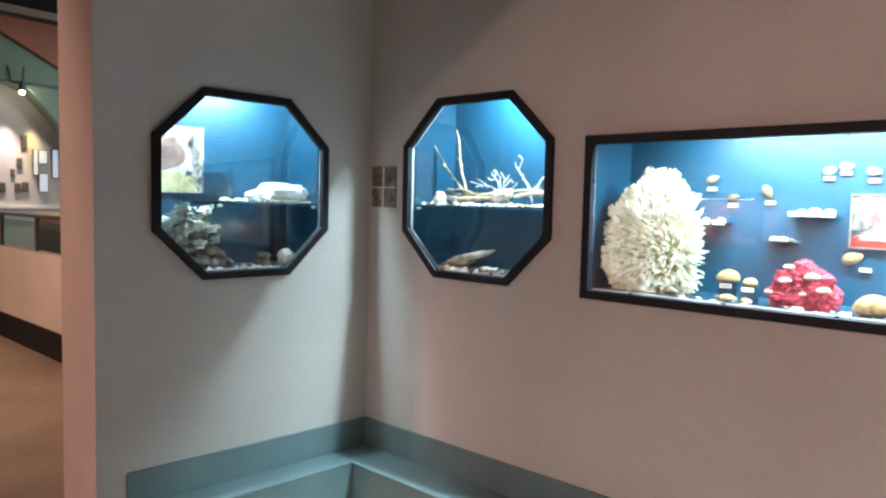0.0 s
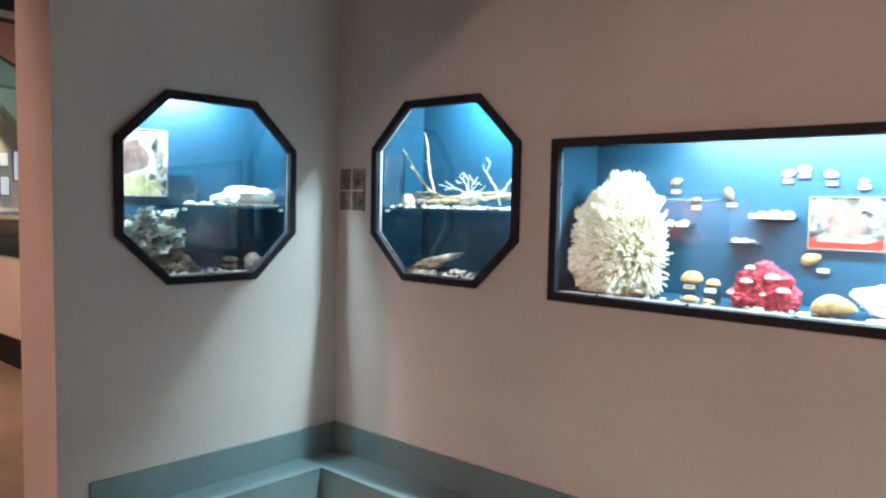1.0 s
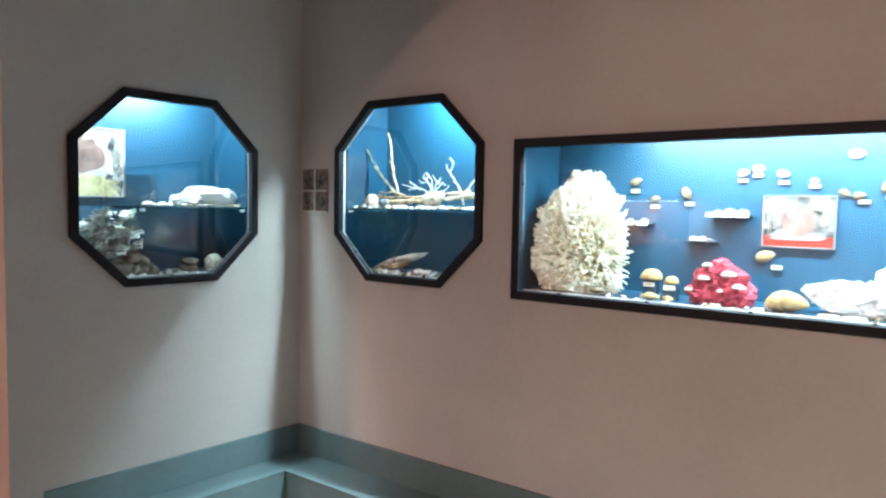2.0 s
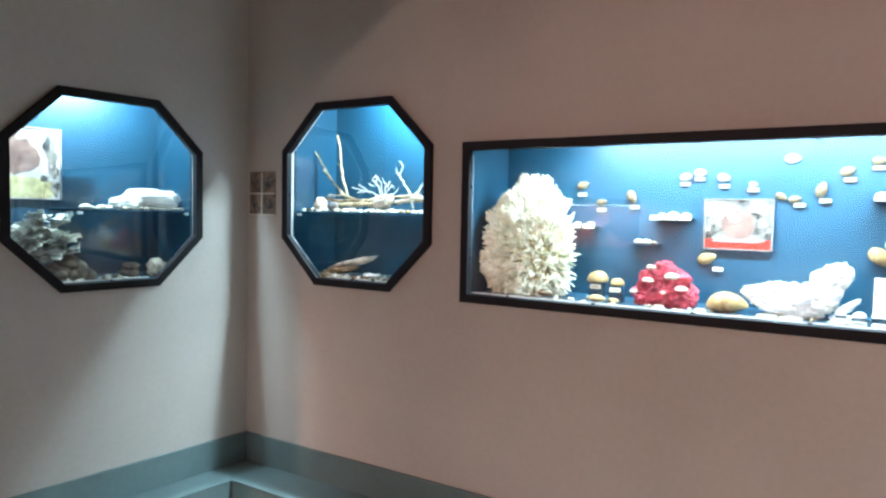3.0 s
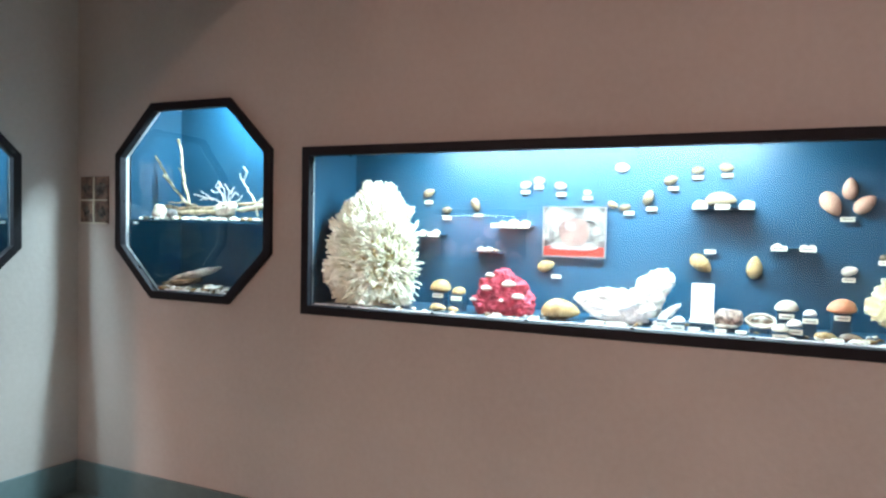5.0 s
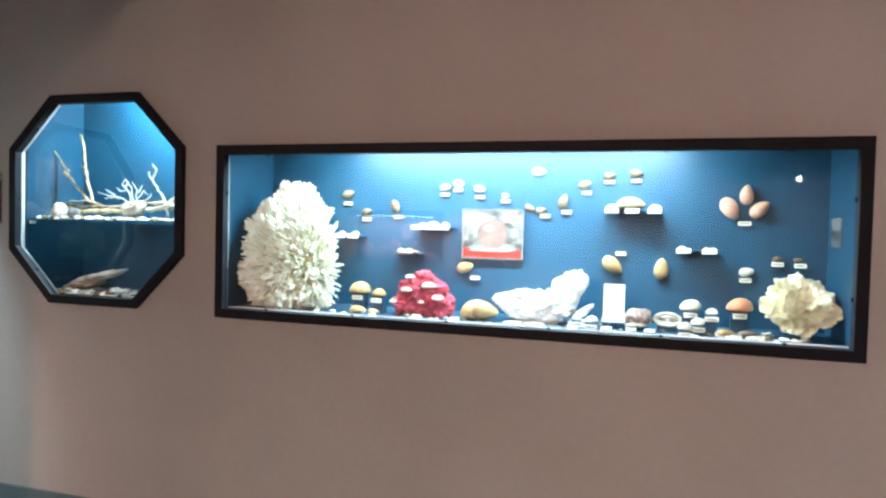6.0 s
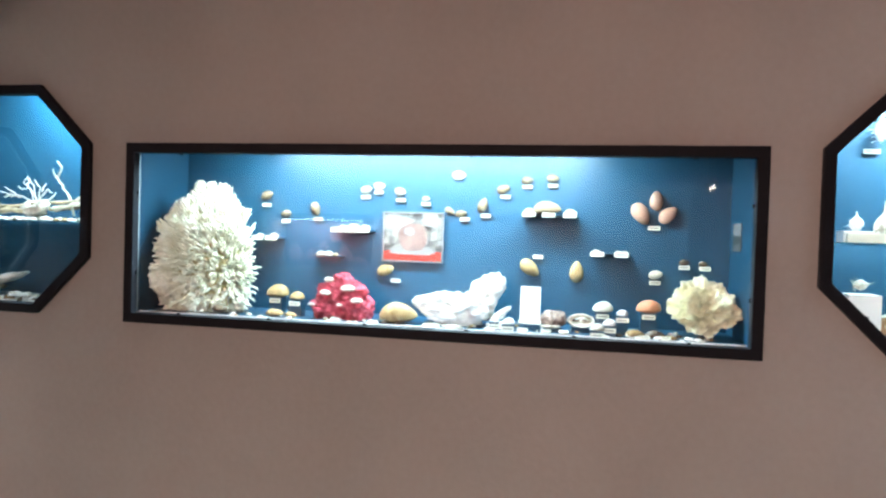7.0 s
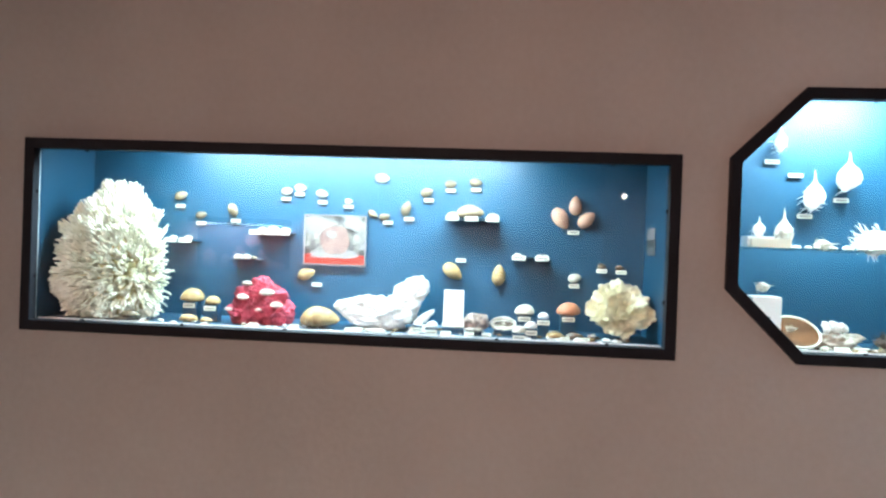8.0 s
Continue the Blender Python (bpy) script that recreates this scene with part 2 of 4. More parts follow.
display_case(A_FRAME, OCT_A, -1.03, -0.275, 1.222, 2.1, 0.33, -0.68, 0.5, 32, "octagonal lit case with grey coral and white shell", tip=42)
display_case(B_FRAME, OCT_B, 0.296, 1.062, 1.226, 2.17, 0.33, 0.86, 0.36, 66, "octagonal lit case with twigs on a shelf", 0.145, 40)
display_case(B_FRAME, RECT, 1.262, 3.27, 1.217, 1.87, 0.32, 2.2, 1.22, 80, "long lit blue case of shells and corals", tip=10)
display_case(B_FRAME, OCT_C, 3.47, 4.24, 1.22, 2.095, 0.33, 3.88, 0.5, 54, "octagonal lit case with spiny shells")
display_case(C_FRAME, OCT_D, 0.275, 1.03, 1.222, 2.085, 0.33, 0.72, 0.4, 60, "octagonal lit case in the far side wall")


# ---- shells, corals and cards ----
COWRIE = mat("cowrie_glaze", (0.055, 0.034, 0.019), 0.25, 0.3, 34, 130, 0.0, second=(0.19, 0.14, 0.09), tint=0.3, coat=0.4)
PINK_SHELL = mat("pink_shell", (0.3, 0.15, 0.1), 0.25, 0.25, 26, 110, 0.03, second=(0.48, 0.29, 0.21), tint=0.15, coat=0.3)
ORANGE_SHELL = mat("orange_shell", (0.32, 0.1, 0.045), 0.3, 0.2, 20, 90, 0.03, second=(0.45, 0.2, 0.11), coat=0.3)
GOLD_SHELL = mat("golden_shell", (0.21, 0.12, 0.045), 0.22, 0.12, 7, 90, 0.0, second=(0.34, 0.24, 0.12), tint=0.12, coat=0.4)
DARK_SHELL = mat("dark_speckled_shell", (0.03, 0.02, 0.015), 0.25, 0.3, 45, 200, 0.0, second=(0.13, 0.09, 0.065), tint=0.1, coat=0.4)
PALE_SHELL = mat("pale_shell", (0.42, 0.37, 0.29), 0.4, 0.25, 30, 120, 0.08, second=(0.62, 0.57, 0.48), tint=0.2)
CORAL = mat("cream_coral", (0.84, 0.81, 0.62), 0.8, 0.08, 14, 160, 0.2, second=(0.92, 0.91, 0.8))
WHITE_CORAL = mat("white_coral", (0.84, 0.83, 0.8), 0.8, 0.05, 18, 130, 0.25)
YELLOW_CORAL = mat("yellow_coral", (0.7, 0.66, 0.44), 0.75, 0.12, 16, 110, 0.2, second=(0.82, 0.8, 0.62))
GREY_CORAL = mat("grey_coral", (0.26, 0.26, 0.22), 0.8, 0.3, 18, 110, 0.4, second=(0.6, 0.6, 0.54))
CORAL_CORE = mat("yellow_core_coral", (0.62, 0.54, 0.3), 0.85, 0.2, 20, 140, 0.3)
RED_CORAL = mat("red_coral", (0.3, 0.025, 0.045), 0.8, 0.25, 30, 150, 0.6, second=(0.42, 0.05, 0.08))
WOOD = mat("bleached_wood", (0.22, 0.155, 0.08), 0.75, 0.3, 24, 120, 0.4, second=(0.42, 0.34, 0.22))
BROWN_WOOD = mat("brown_turned_wood", (0.1, 0.042, 0.017), 0.85, 0.25, 12, 90, 0.1)
BROWN_WOOD.node_tree.nodes["Principled BSDF"].inputs["Specular IOR Level"].default_value = 0.15
CARD = mat("cream_card", (0.74, 0.72, 0.6), 0.7, 0.04, 30, 200, 0.02)
INK = mat("grey_print", (0.2, 0.19, 0.17), 0.7, 0.1, 60, 200, 0.0)
STONE = mat("grey_brown_stone", (0.07, 0.055, 0.042), 0.75, 0.35, 30, 120, 0.4, second=(0.19, 0.155, 0.12), tint=0.3)
STEEL = mat("brushed_steel", (0.5, 0.5, 0.48), 0.35, 0.08, 10, 150, 0.02, metallic=1.0)
RNG = random.Random(5)


def tube(bm, pts, radii, sides=7, rough=0.0):
    """A round bar of changing girth through points."""
    rings, side = [], Vector((0.37, 0.93, 0.05))
    for i, p in enumerate(pts):
        p = Vector(p)
        d = (Vector(pts[min(i + 1, len(pts) - 1)]) - Vector(pts[max(i - 1, 0)])).normalized()
        side = side - d * side.dot(d)
        if side.length < 1e-4:
            side = d.orthogonal()
        side.normalize()
        up = d.cross(side)
        rings.append([bm.verts.new(p + (side * math.cos(a) + up * math.sin(a)) * radii[i] * (1 + rough * RNG.uniform(-1, 1)))
                      for a in (2 * math.pi * k / sides for k in range(sides))])
    for a, b in zip(rings, rings[1:]):
        for k in range(sides):
            bm.faces.new((a[k], a[(k + 1) % sides], b[(k + 1) % sides], b[k]))
    bm.faces.new(rings[0][::-1]), bm.faces.new(rings[-1])
    return bm


def lump(bm, at, radii, amp=0.2, freq=3.0, level=3, flat=None, seed=0.0, grit=0.0):
    """A rounded knobbly body."""
    r = bmesh.ops.create_icosphere(bm, subdivisions=level, radius=1)
    for v in r["verts"]:
        d = v.co.normalized()
        k = 1 + amp * noise.fractal(d * freq + Vector((seed, seed * 2, 0)), 0.7, 2.0, 4)
        v.co = Vector((d.x * radii[0] * k, d.y * radii[1] * k, d.z * radii[2] * k)) + Vector(at)
        if grit:
            v.co += d * grit * (noise.noise(v.co * 95) + 0.7 * noise.noise(v.co * 210))
        if flat is not None:
            v.co.z = max(v.co.z, flat)
    return bm


def cowrie_mesh(name, material):
    """Egg-shaped shell one unit long, back upwards, with the toothed slit beneath."""
    bm = bmesh.new()
    bmesh.ops.create_uvsphere(bm, u_segments=20, v_segments=14, radius=0.5, matrix=pose(0, 0, 0, 0, 90, 0))
    for v in bm.verts:
        x, y, z = v.co
        taper = 1 - 0.35 * (x + 0.5) ** 2
        y, z = y * 0.68 * taper, z * 0.62 * taper
        if z < 0:
            z *= 0.45
            z += 0.05 * math.exp(-(y / 0.035) ** 2)
        v.co = Vector((x + 0.03 * math.sin(6 * z), y, z))
    for s in (-1, 1):
        for k in range(7):
            box(bm, -0.27 + k * 0.08, -0.24 + k * 0.08, s * 0.03 - 0.02, s * 0.03 + 0.02, -0.15, -0.125)
    me = bpy.data.meshes.new(name)
    bm.to_mesh(me)
    bm.free()
    for f in me.polygons:
        f.use_smooth = True
    me.materials.append(material)
    return me


def dome_mesh(name, material):
    """Rounded shell with growth ridges and a flat lip, one unit wide."""
    bm = bmesh.new()
    bmesh.ops.create_uvsphere(bm, u_segments=28, v_segments=14, radius=0.5)
    for v in bm.verts:
        a = math.atan2(v.co.y, v.co.x)
        k = 1 + 0.03 * math.cos(14 * a)
        v.co.x, v.co.y = v.co.x * k, v.co.y * k * 0.8
        v.co.z = v.co.z * 0.9 if v.co.z > 0 else v.co.z * 0.25
        v.co.x += 0.12 * v.co.z
    me = bpy.data.meshes.new(name)
    bm.to_mesh(me)
    bm.free()
    for f in me.polygons:
        f.use_smooth = True
    me.materials.append(material)
    return me


COWRIES = {"brown": cowrie_mesh("cowrie", COWRIE), "pink": cowrie_mesh("cowrie", PINK_SHELL), "gold": cowrie_mesh("cowrie", GOLD_SHELL),
           "dark": cowrie_mesh("cowrie", DARK_SHELL), "pale": cowrie_mesh("cowrie", PALE_SHELL), "orange": cowrie_mesh("cowrie", ORANGE_SHELL)}
DOMES = {"pale": dome_mesh("dome_shell", PALE_SHELL), "orange": dome_mesh("dome_shell", ORANGE_SHELL), "brown": dome_mesh("dome_shell", GOLD_SHELL),
         "white": dome_mesh("dome_shell", WHITE_CORAL)}
BACK = 0.32


def put(me, name, m, size, label, category, group):
    ob = tagged(new(name, me), label, category, group)
    ob.matrix_world = m @ Matrix.Diagonal((*size, 1))
    return ob


def wall_cowrie(x, z, length, turn=0, kind="brown", back=BACK):
    """A cowrie fixed to the back panel, its back to the room."""
    words = {"brown": "glossy brown mottled cowrie shell on the back panel", "pink": "glossy pinkish cowrie shell on the back panel",
             "pale": "pale cream cowrie shell on the back panel", "gold": "golden tan cowrie shell on the back panel"}[kind]
    put(COWRIES[kind], "cowrie_shell", pose(x, back - 0.135 * length, z, 90, 0, 0) @ pose(0, 0, 0, 0, 0, turn), (length, length * 1.05, length),
        words, "shell", "cowrie shells")


def floor_cowrie(x, y, z, length, turn=0, kind="gold", lean=0, tall=1.0):
    words = {"gold": "golden tan cowrie shell on the case floor", "dark": "dark speckled cowrie shell on the case floor",
             "pale": "small pale shell on the case floor", "brown": "brown mottled cowrie shell on the case floor",
             "orange": "orange-brown shell on the case floor", "pink": "pinkish shell on the case floor"}[kind]
    put(COWRIES[kind], "cowrie_shell", pose(x, y, z + 0.14 * length * tall, lean, 0, turn), (length, length, length * tall), words, "shell", "floor shells")


def dome_shell(x, y, z, width, kind, turn=0):
    words = {"pale": "pale ribbed dome shell shown on a stand", "orange": "orange-red ribbed dome shell shown on a stand",
             "brown": "tan ribbed dome shell shown on a stand", "white": "white ribbed dome shell shown on a stand"}[kind]
    put(DOMES[kind], "dome_shell", pose(x, y, z + 0.11 * width, 0, 0, turn), (width, width, width), words, "shell", "dome shells")


LABEL_ME = {}


def label_card(x, y, z, width=0.036, height=0.014, lean=-12, m=Matrix()):
    """A cream card with a line of print too small to read."""
    key = (width, height)
    if key not in LABEL_ME:
        a = part("label_card", boxed(-width / 2, width / 2, -0.0015, 0.0015, -height / 2, height / 2, 0.0004), CARD)
        b = part("print_bar", boxed(-width * 0.36, width * 0.36, -0.0022, -0.0016, -height * 0.14, height * 0.14), INK, a)
        c = part("card_back", boxed(-width * 0.2, width * 0.2, 0.0016, 0.0075, -height * 0.3, height * 0.3), CARD, a)
        tagged(a, "small cream name card with one printed line", "label", "name cards")
        LABEL_ME[key] = a
        a.matrix_world = m @ pose(x, y, z, lean)
    else:
        copy_thing(LABEL_ME[key], m @ pose(x, y, z, lean))


def wall_label(x, z, **k):
    label_card(x, BACK - 0.0095, z, **k)


# ---- long case: back panel ----
for x, z, s, turn, kind, dx, dz in (
        (1.60, 1.65, 0.052, 20, "brown", 0.0, -0.038), (1.678, 1.582, 0.044, 10, "brown", 0.002, -0.03), (1.797, 1.604, 0.056, -62, "brown", 0.012, -0.04),
        (1.993, 1.678, 0.046, 12, "pale", 0.0, -0.028), (2.043, 1.692, 0.046, 0, "pale", 0.0, -0.024), (2.123, 1.673, 0.046, -8, "pale", 0.004, -0.031),
        (2.22, 1.649, 0.03, 0, "pale", 0.002, -0.02)):
    wall_cowrie(x, z, s, turn, kind)
    wall_label(x + dx, z + dz)
for x, z, s, turn, kind, dx, dz in (
        (2.352, 1.597, 0.042, 8, "brown", 0.015, -0.02), (2.43, 1.63, 0.056, 70, "brown", 0.012, -0.038), (2.502, 1.69, 0.048, 18, "brown", 0.008, -0.029),
        (2.586, 1.722, 0.044, 5, "brown", 0.001, -0.024), (2.674, 1.73, 0.046, -5, "brown", 0.003, -0.027), (2.604, 1.412, 0.08, -38, "gold", 0.028, 0.04),
        (3.033, 1.405, 0.048, 12, "pale", -0.002, -0.028), (3.125, 1.45, 0.032, 5, "brown", 0.0, -0.017), (3.186, 1.448, 0.03, 0, "brown", 0.006, -0.017)):
    wall_cowrie(x, z, s, turn, kind)
    wall_label(x + dx, z + dz)
wall_cowrie(2.34, 1.735, 0.054, 0, "pale")
wall_cowrie(2.31, 1.606, 0.04, -30, "brown")
wall_cowrie(2.076, 1.382, 0.066, 18, "gold")
wall_label(2.116, 1.345)
wall_cowrie(2.767, 1.404, 0.076, 88, "gold")
wall_cowrie(2.976, 1.612, 0.084, -58, "pink")
wall_cowrie(3.026, 1.658, 0.068, 90, "pink")
wall_cowrie(3.066, 1.61, 0.072, 42, "pink")
wall_label(3.022, 1.564, width=0.04)
wall_label(3.133, 1.381)


def small_shelf(x0, x1, z, shells, cards, label):
    """A clear ledge on the back panel with name cards on its front."""
    s = thing("acrylic_shelf", pose((x0 + x1) / 2, BACK, z), label, "shelf", "small wall shelves")
    w = (x1 - x0) / 2
    part("ledge", boxed(-w, w, -0.07, -0.001, -0.004, 0, 0.001), BLUE, s)
    part("lip", boxed(-w, w, -0.0735, -0.0705, -0.004, 0.004), ACRYL, s)
    for c in cards:
        label_card(c, BACK - 0.083, z - 0.002, width=0.046, height=0.017)
    for x, size, kind in shells:
        put(COWRIES[kind], "cowrie_shell", pose(x, BACK - 0.055, z + 0.16 * size, 0, 0, RNG.uniform(-20, 20)), (size * 1.15, size * 1.15, size * 1.35),
            "small pale shell resting on the acrylic shelf" if kind == "pale" else "mottled brown shell resting on the acrylic shelf", "shell", "shelf shells")


small_shelf(1.575, 1.68, 1.49, ((1.6, 0.028, "pale"), (1.655, 0.03, "pale")), (1.6, 1.655), "narrow shelf with two white cards and shells")
small_shelf(1.885, 2.03, 1.528, ((1.925, 0.03, "pale"), (1.965, 0.04, "pale"), (2.01, 0.034, "pale")), (1.91, 1.96, 2.01), "narrow shelf with pale shells and cards")
small_shelf(2.573, 2.765, 1.6, ((2.6, 0.04, "pale"), (2.66, 0.09, "brown"), (2.74, 0.04, "pale")), (2.6, 2.667, 2.738), "narrow shelf with a brown shell and cards")
small_shelf(2.81, 2.94, 1.472, ((2.83, 0.026, "pale"), (2.905, 0.022, "pale"), (2.925, 0.022, "pale")), (2.833, 2.912), "narrow shelf with tiny shells and cards")


small_shelf(1.808, 1.915, 1.428, ((1.842, 0.034, "pale"), (1.872, 0.034, "pale"), (1.898, 0.024, "brown")), (), "dark narrow shelf with two white shells")


def print_board(name, m, w, h, base, shapes, label, border=None, speckle=True):
    """A photograph mounted on a board: flat colour areas laid on one another."""
    shapes, spots = list(shapes), random.Random(len(label))
    for k in range(26 if speckle else 0):
        x, z = spots.uniform(-0.46, 0.46) * w, spots.uniform(-0.15, 0.46) * h
        if abs(x + 0.01) > 0.2 * w or z > 0.3 * h:
            shapes.insert(0, (x, z, spots.uniform(0.006, 0.022), spots.uniform(0.005, 0.018), 0.9, spots.choice((P_DARK, P_DARK, P_WHITE, P_GREY))))
    b = thing(name, m, label, "picture")
    part("board", boxed(-w / 2, w / 2, 0, 0.006, -h / 2, h / 2, 0.001), base, b)
    if border:
        o = oblong(-w / 2, w / 2, -h / 2, h / 2)
        part("border", ring(bmesh.new(), inset(o, -0.003), inset(o, 0.002), -0.006, 0.004), border, b, "pale clear border")
    for i, (cx, cz, rx, rz, wob, material) in enumerate(shapes):
        n = 22
        pts = []
        for k in range(n):
            a = 2 * math.pi * k / n
            r = 1 + wob * noise.noise(Vector((math.cos(a) * 2 + i * 3.1, math.sin(a) * 2, i * 1.7)))
            pts.append((max(-w / 2 + 0.003, min(w / 2 - 0.003, cx + rx * r * math.cos(a))), max(-h / 2 + 0.003, min(h / 2 - 0.003, cz + rz * r * math.sin(a)))))
        part("printed_area", prism(bmesh.new(), pts, -0.0006 - 0.0002 * i, 0.0), material, b)
    return b


P_GREY = mat("print_grey", (0.018, 0.02, 0.023), 0.4, 0.5, 22, 60, 0.0, second=(0.07, 0.07, 0.068))
P_DARK = mat("print_dark", (0.02, 0.02, 0.02), 0.4, 0.5, 40, 90, 0.0, second=(0.12, 0.11, 0.1))
P_PINK = mat("print_pink", (0.095, 0.052, 0.044), 0.4, 0.15, 16, 50, 0.0, second=(0.145, 0.09, 0.078))
P_RED = mat("print_red", (0.22, 0.012, 0.006), 0.4, 0.15, 12, 60, 0.0)
P_YELLOW = mat("print_yellow", (0.2, 0.17, 0.08), 0.4, 0.25, 14, 60, 0.0, second=(0.3, 0.27, 0.15))
P_WHITE = mat("print_white", (0.135, 0.125, 0.125), 0.4, 0.1, 12, 60, 0.0)
P_PALE = mat("print_pale", (0.2, 0.18, 0.18), 0.4, 0.12, 14, 60, 0.0, second=(0.3, 0.28, 0.28))
P_BROWN = mat("print_brown", (0.13, 0.085, 0.07), 0.45, 0.35, 26, 70, 0.0, second=(0.22, 0.15, 0.12))
print_board("photograph", pose(2.177, BACK - 0.012, 1.507), 0.222, 0.176, P_GREY, (
    (-0.07, 0.05, 0.05, 0.045, 0.7, P_WHITE), (0.085, 0.03, 0.03, 0.06, 0.8, P_DARK), (-0.08, -0.01, 0.035, 0.03, 0.8, P_DARK), (0.06, 0.065, 0.03, 0.025, 0.6, P_WHITE),
    (0.0, -0.072, 0.2, 0.024, 0.05, P_RED), (0.0, -0.05, 0.09, 0.016, 0.3, P_WHITE), (0.0, 0.0, 0.056, 0.052, 0.12, P_PINK), (-0.012, 0.02, 0.022, 0.014, 0.3, P_WHITE)),
    "colour photograph of a round pink shell on red cloth", P_WHITE)
# one pale and one grey flat rectangle on the right-hand side panel
single("leaflet", boxed(-0.06, 0.05, 0.0, 0.002, -0.02, 0.02), P_WHITE, pose(3.268, 0.215, 1.565, 0, 0, -90), "small pale flat rectangle on the side panel", "paper", "slips")
single("leaflet", boxed(-0.06, 0.05, 0.0, 0.002, -0.026, 0.026), P_GREY, pose(3.268, 0.21, 1.52, 0, 0, -90), "small grey flat rectangle on the side panel", "paper", "slips")

# ---- long case: floor ----
FL = 1.217


def finger_coral(x, y, z, height):
    """A tall stand of many thin blunt fingers round a solid core, lopsided towards the top."""
    c = thing("finger_coral", pose(x, y, z), "tall cream branching finger coral standing on the floor", "coral")
    rnd = random.Random(11)
    levels = (0.0, 0.12, 0.23, 0.4, 0.57, 0.7, 0.83, 0.9, 1.0)
    left = (0.09, 0.148, 0.172, 0.165, 0.155, 0.135, 0.092, 0.04, 0.016)
    right = (0.12, 0.168, 0.166, 0.16, 0.158, 0.156, 0.13, 0.102, 0.066)

    def side(f, cosine):
        return float(np.interp(f, levels, right if cosine > 0 else left))

    def deep(f):
        return min(0.1, 0.3 * (side(f, 1) + side(f, -1)))
    core = bmesh.new()
    rows = []
    for i in range(19):
        f = i / 18
        rows.append([core.verts.new((side(f, math.cos(a)) * 0.85 * math.cos(a) * (1 + 0.1 * noise.noise(Vector((a, f * 6, 1)))), deep(f) * 0.8 * math.sin(a), f * height * 0.93))
                     for a in (2 * math.pi * k / 28 for k in range(28))])
    for p, q in zip(rows, rows[1:]):
        for k in range(28):
            core.faces.new((p[k], p[(k + 1) % 28], q[(k + 1) % 28], q[k]))
    core.faces.new(rows[0][::-1]), core.faces.new(rows[-1])
    # core is darker and yellower than the fingers in front of it
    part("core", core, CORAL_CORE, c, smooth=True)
    bm = bmesh.new()
    heart = Vector((0.02, 0.03, 0.15))
    for i in range(2700):
        f = rnd.random() ** 0.9
        a = rnd.uniform(-math.pi, 0.0) if rnd.random() < 0.88 else rnd.uniform(0, math.pi)
        swell = 1 + 0.3 * noise.noise(Vector((math.cos(a) * 4.5, math.sin(a) * 4.5, f * 11)))
        s = Vector((side(f, math.cos(a)) * math.cos(a) * swell, deep(f) * math.sin(a) * swell, f * height * 0.95))
        d = s - heart
        d = Vector((d.x, d.y * 1.6, d.z)).normalized()
        d = (d + Vector((rnd.uniform(-1, 1), rnd.uniform(-1, 1), rnd.uniform(-0.8, 1))) * 0.22).normalized()
        w = rnd.uniform(0.003, 0.0045)
        base, tip = s - d * 0.03, s + d * rnd.uniform(0.002, 0.038)
        tip.z, tip.x, tip.y = max(tip.z, 0.006), max(tip.x, -0.174), max(tip.y, -0.122)
        base.z = max(base.z, 0.005)
        bend = Vector((rnd.uniform(-1, 1), rnd.uniform(-1, 1), rnd.uniform(-0.5, 1))) * 0.004
        tube(bm, (base, base.lerp(tip, 0.5) + bend, base.lerp(tip, 0.88) + bend, tip), (w * 0.9, w, w * 0.95, w * 0.5), 6)
        if rnd.random() < 0.4:
            k = base.lerp(tip, 0.6)
            e = k + (d + Vector((rnd.uniform(-1, 1), rnd.uniform(-1, 1), rnd.uniform(-0.4, 1))) * 0.6).normalized() * 0.02
            e.z, e.x, e.y = max(e.z, 0.006), max(e.x, -0.174), max(e.y, -0.122)
            tube(bm, (k, k.lerp(e, 0.8), e), (w * 0.8, w * 0.75, w * 0.4), 5)
    ob = part("branch_fingers", bm, CORAL, c, smooth=True)
    ob["kind"] = "stuff"


finger_coral(1.442, 0.15, FL, 0.462)


def red_coral(x, y, z):
    c = thing("red_coral", pose(x, y, z) @ Matrix.Diagonal((0.88, 0.88, 0.86, 1)), "rough crimson organ-pipe coral block with white shells", "coral")
    bm = bmesh.new()
    lump(bm, (0.01, 0, 0.07), (0.105, 0.075, 0.085), 0.35, 2.2, 5, 0.0, 3.0, 0.0045)
    lump(bm, (0.0, -0.005, 0.125), (0.05, 0.045, 0.055), 0.35, 2.6, 5, 0.0, 6.0, 0.0045)
    lump(bm, (-0.065, 0, 0.04), (0.055, 0.06, 0.05), 0.35, 2.6, 4, 0.0, 8.0, 0.0045)
    lump(bm, (0.075, -0.01, 0.045), (0.05, 0.06, 0.055), 0.3, 2.6, 4, 0.0, 9.0, 0.0045)
    rnd = random.Random(3)
    part("block", bm, RED_CORAL, c)
    bm = bmesh.new()
    for i in range(320):
        a, b = rnd.uniform(-math.pi, 0.2), rnd.uniform(0, 1.4)
        p = Vector((0.1 * math.cos(a) * math.cos(b), 0.075 * math.sin(a) * math.cos(b), 0.06 + 0.1 * math.sin(b)))
        tube(bm, (p * 0.9, p + Vector((0, -0.004, 0.006)) + p.normalized() * 0.004), (0.0035, 0.003), 5)
    ob = part("pipes", bm, RED_CORAL, c)
    ob["kind"] = "stuff"


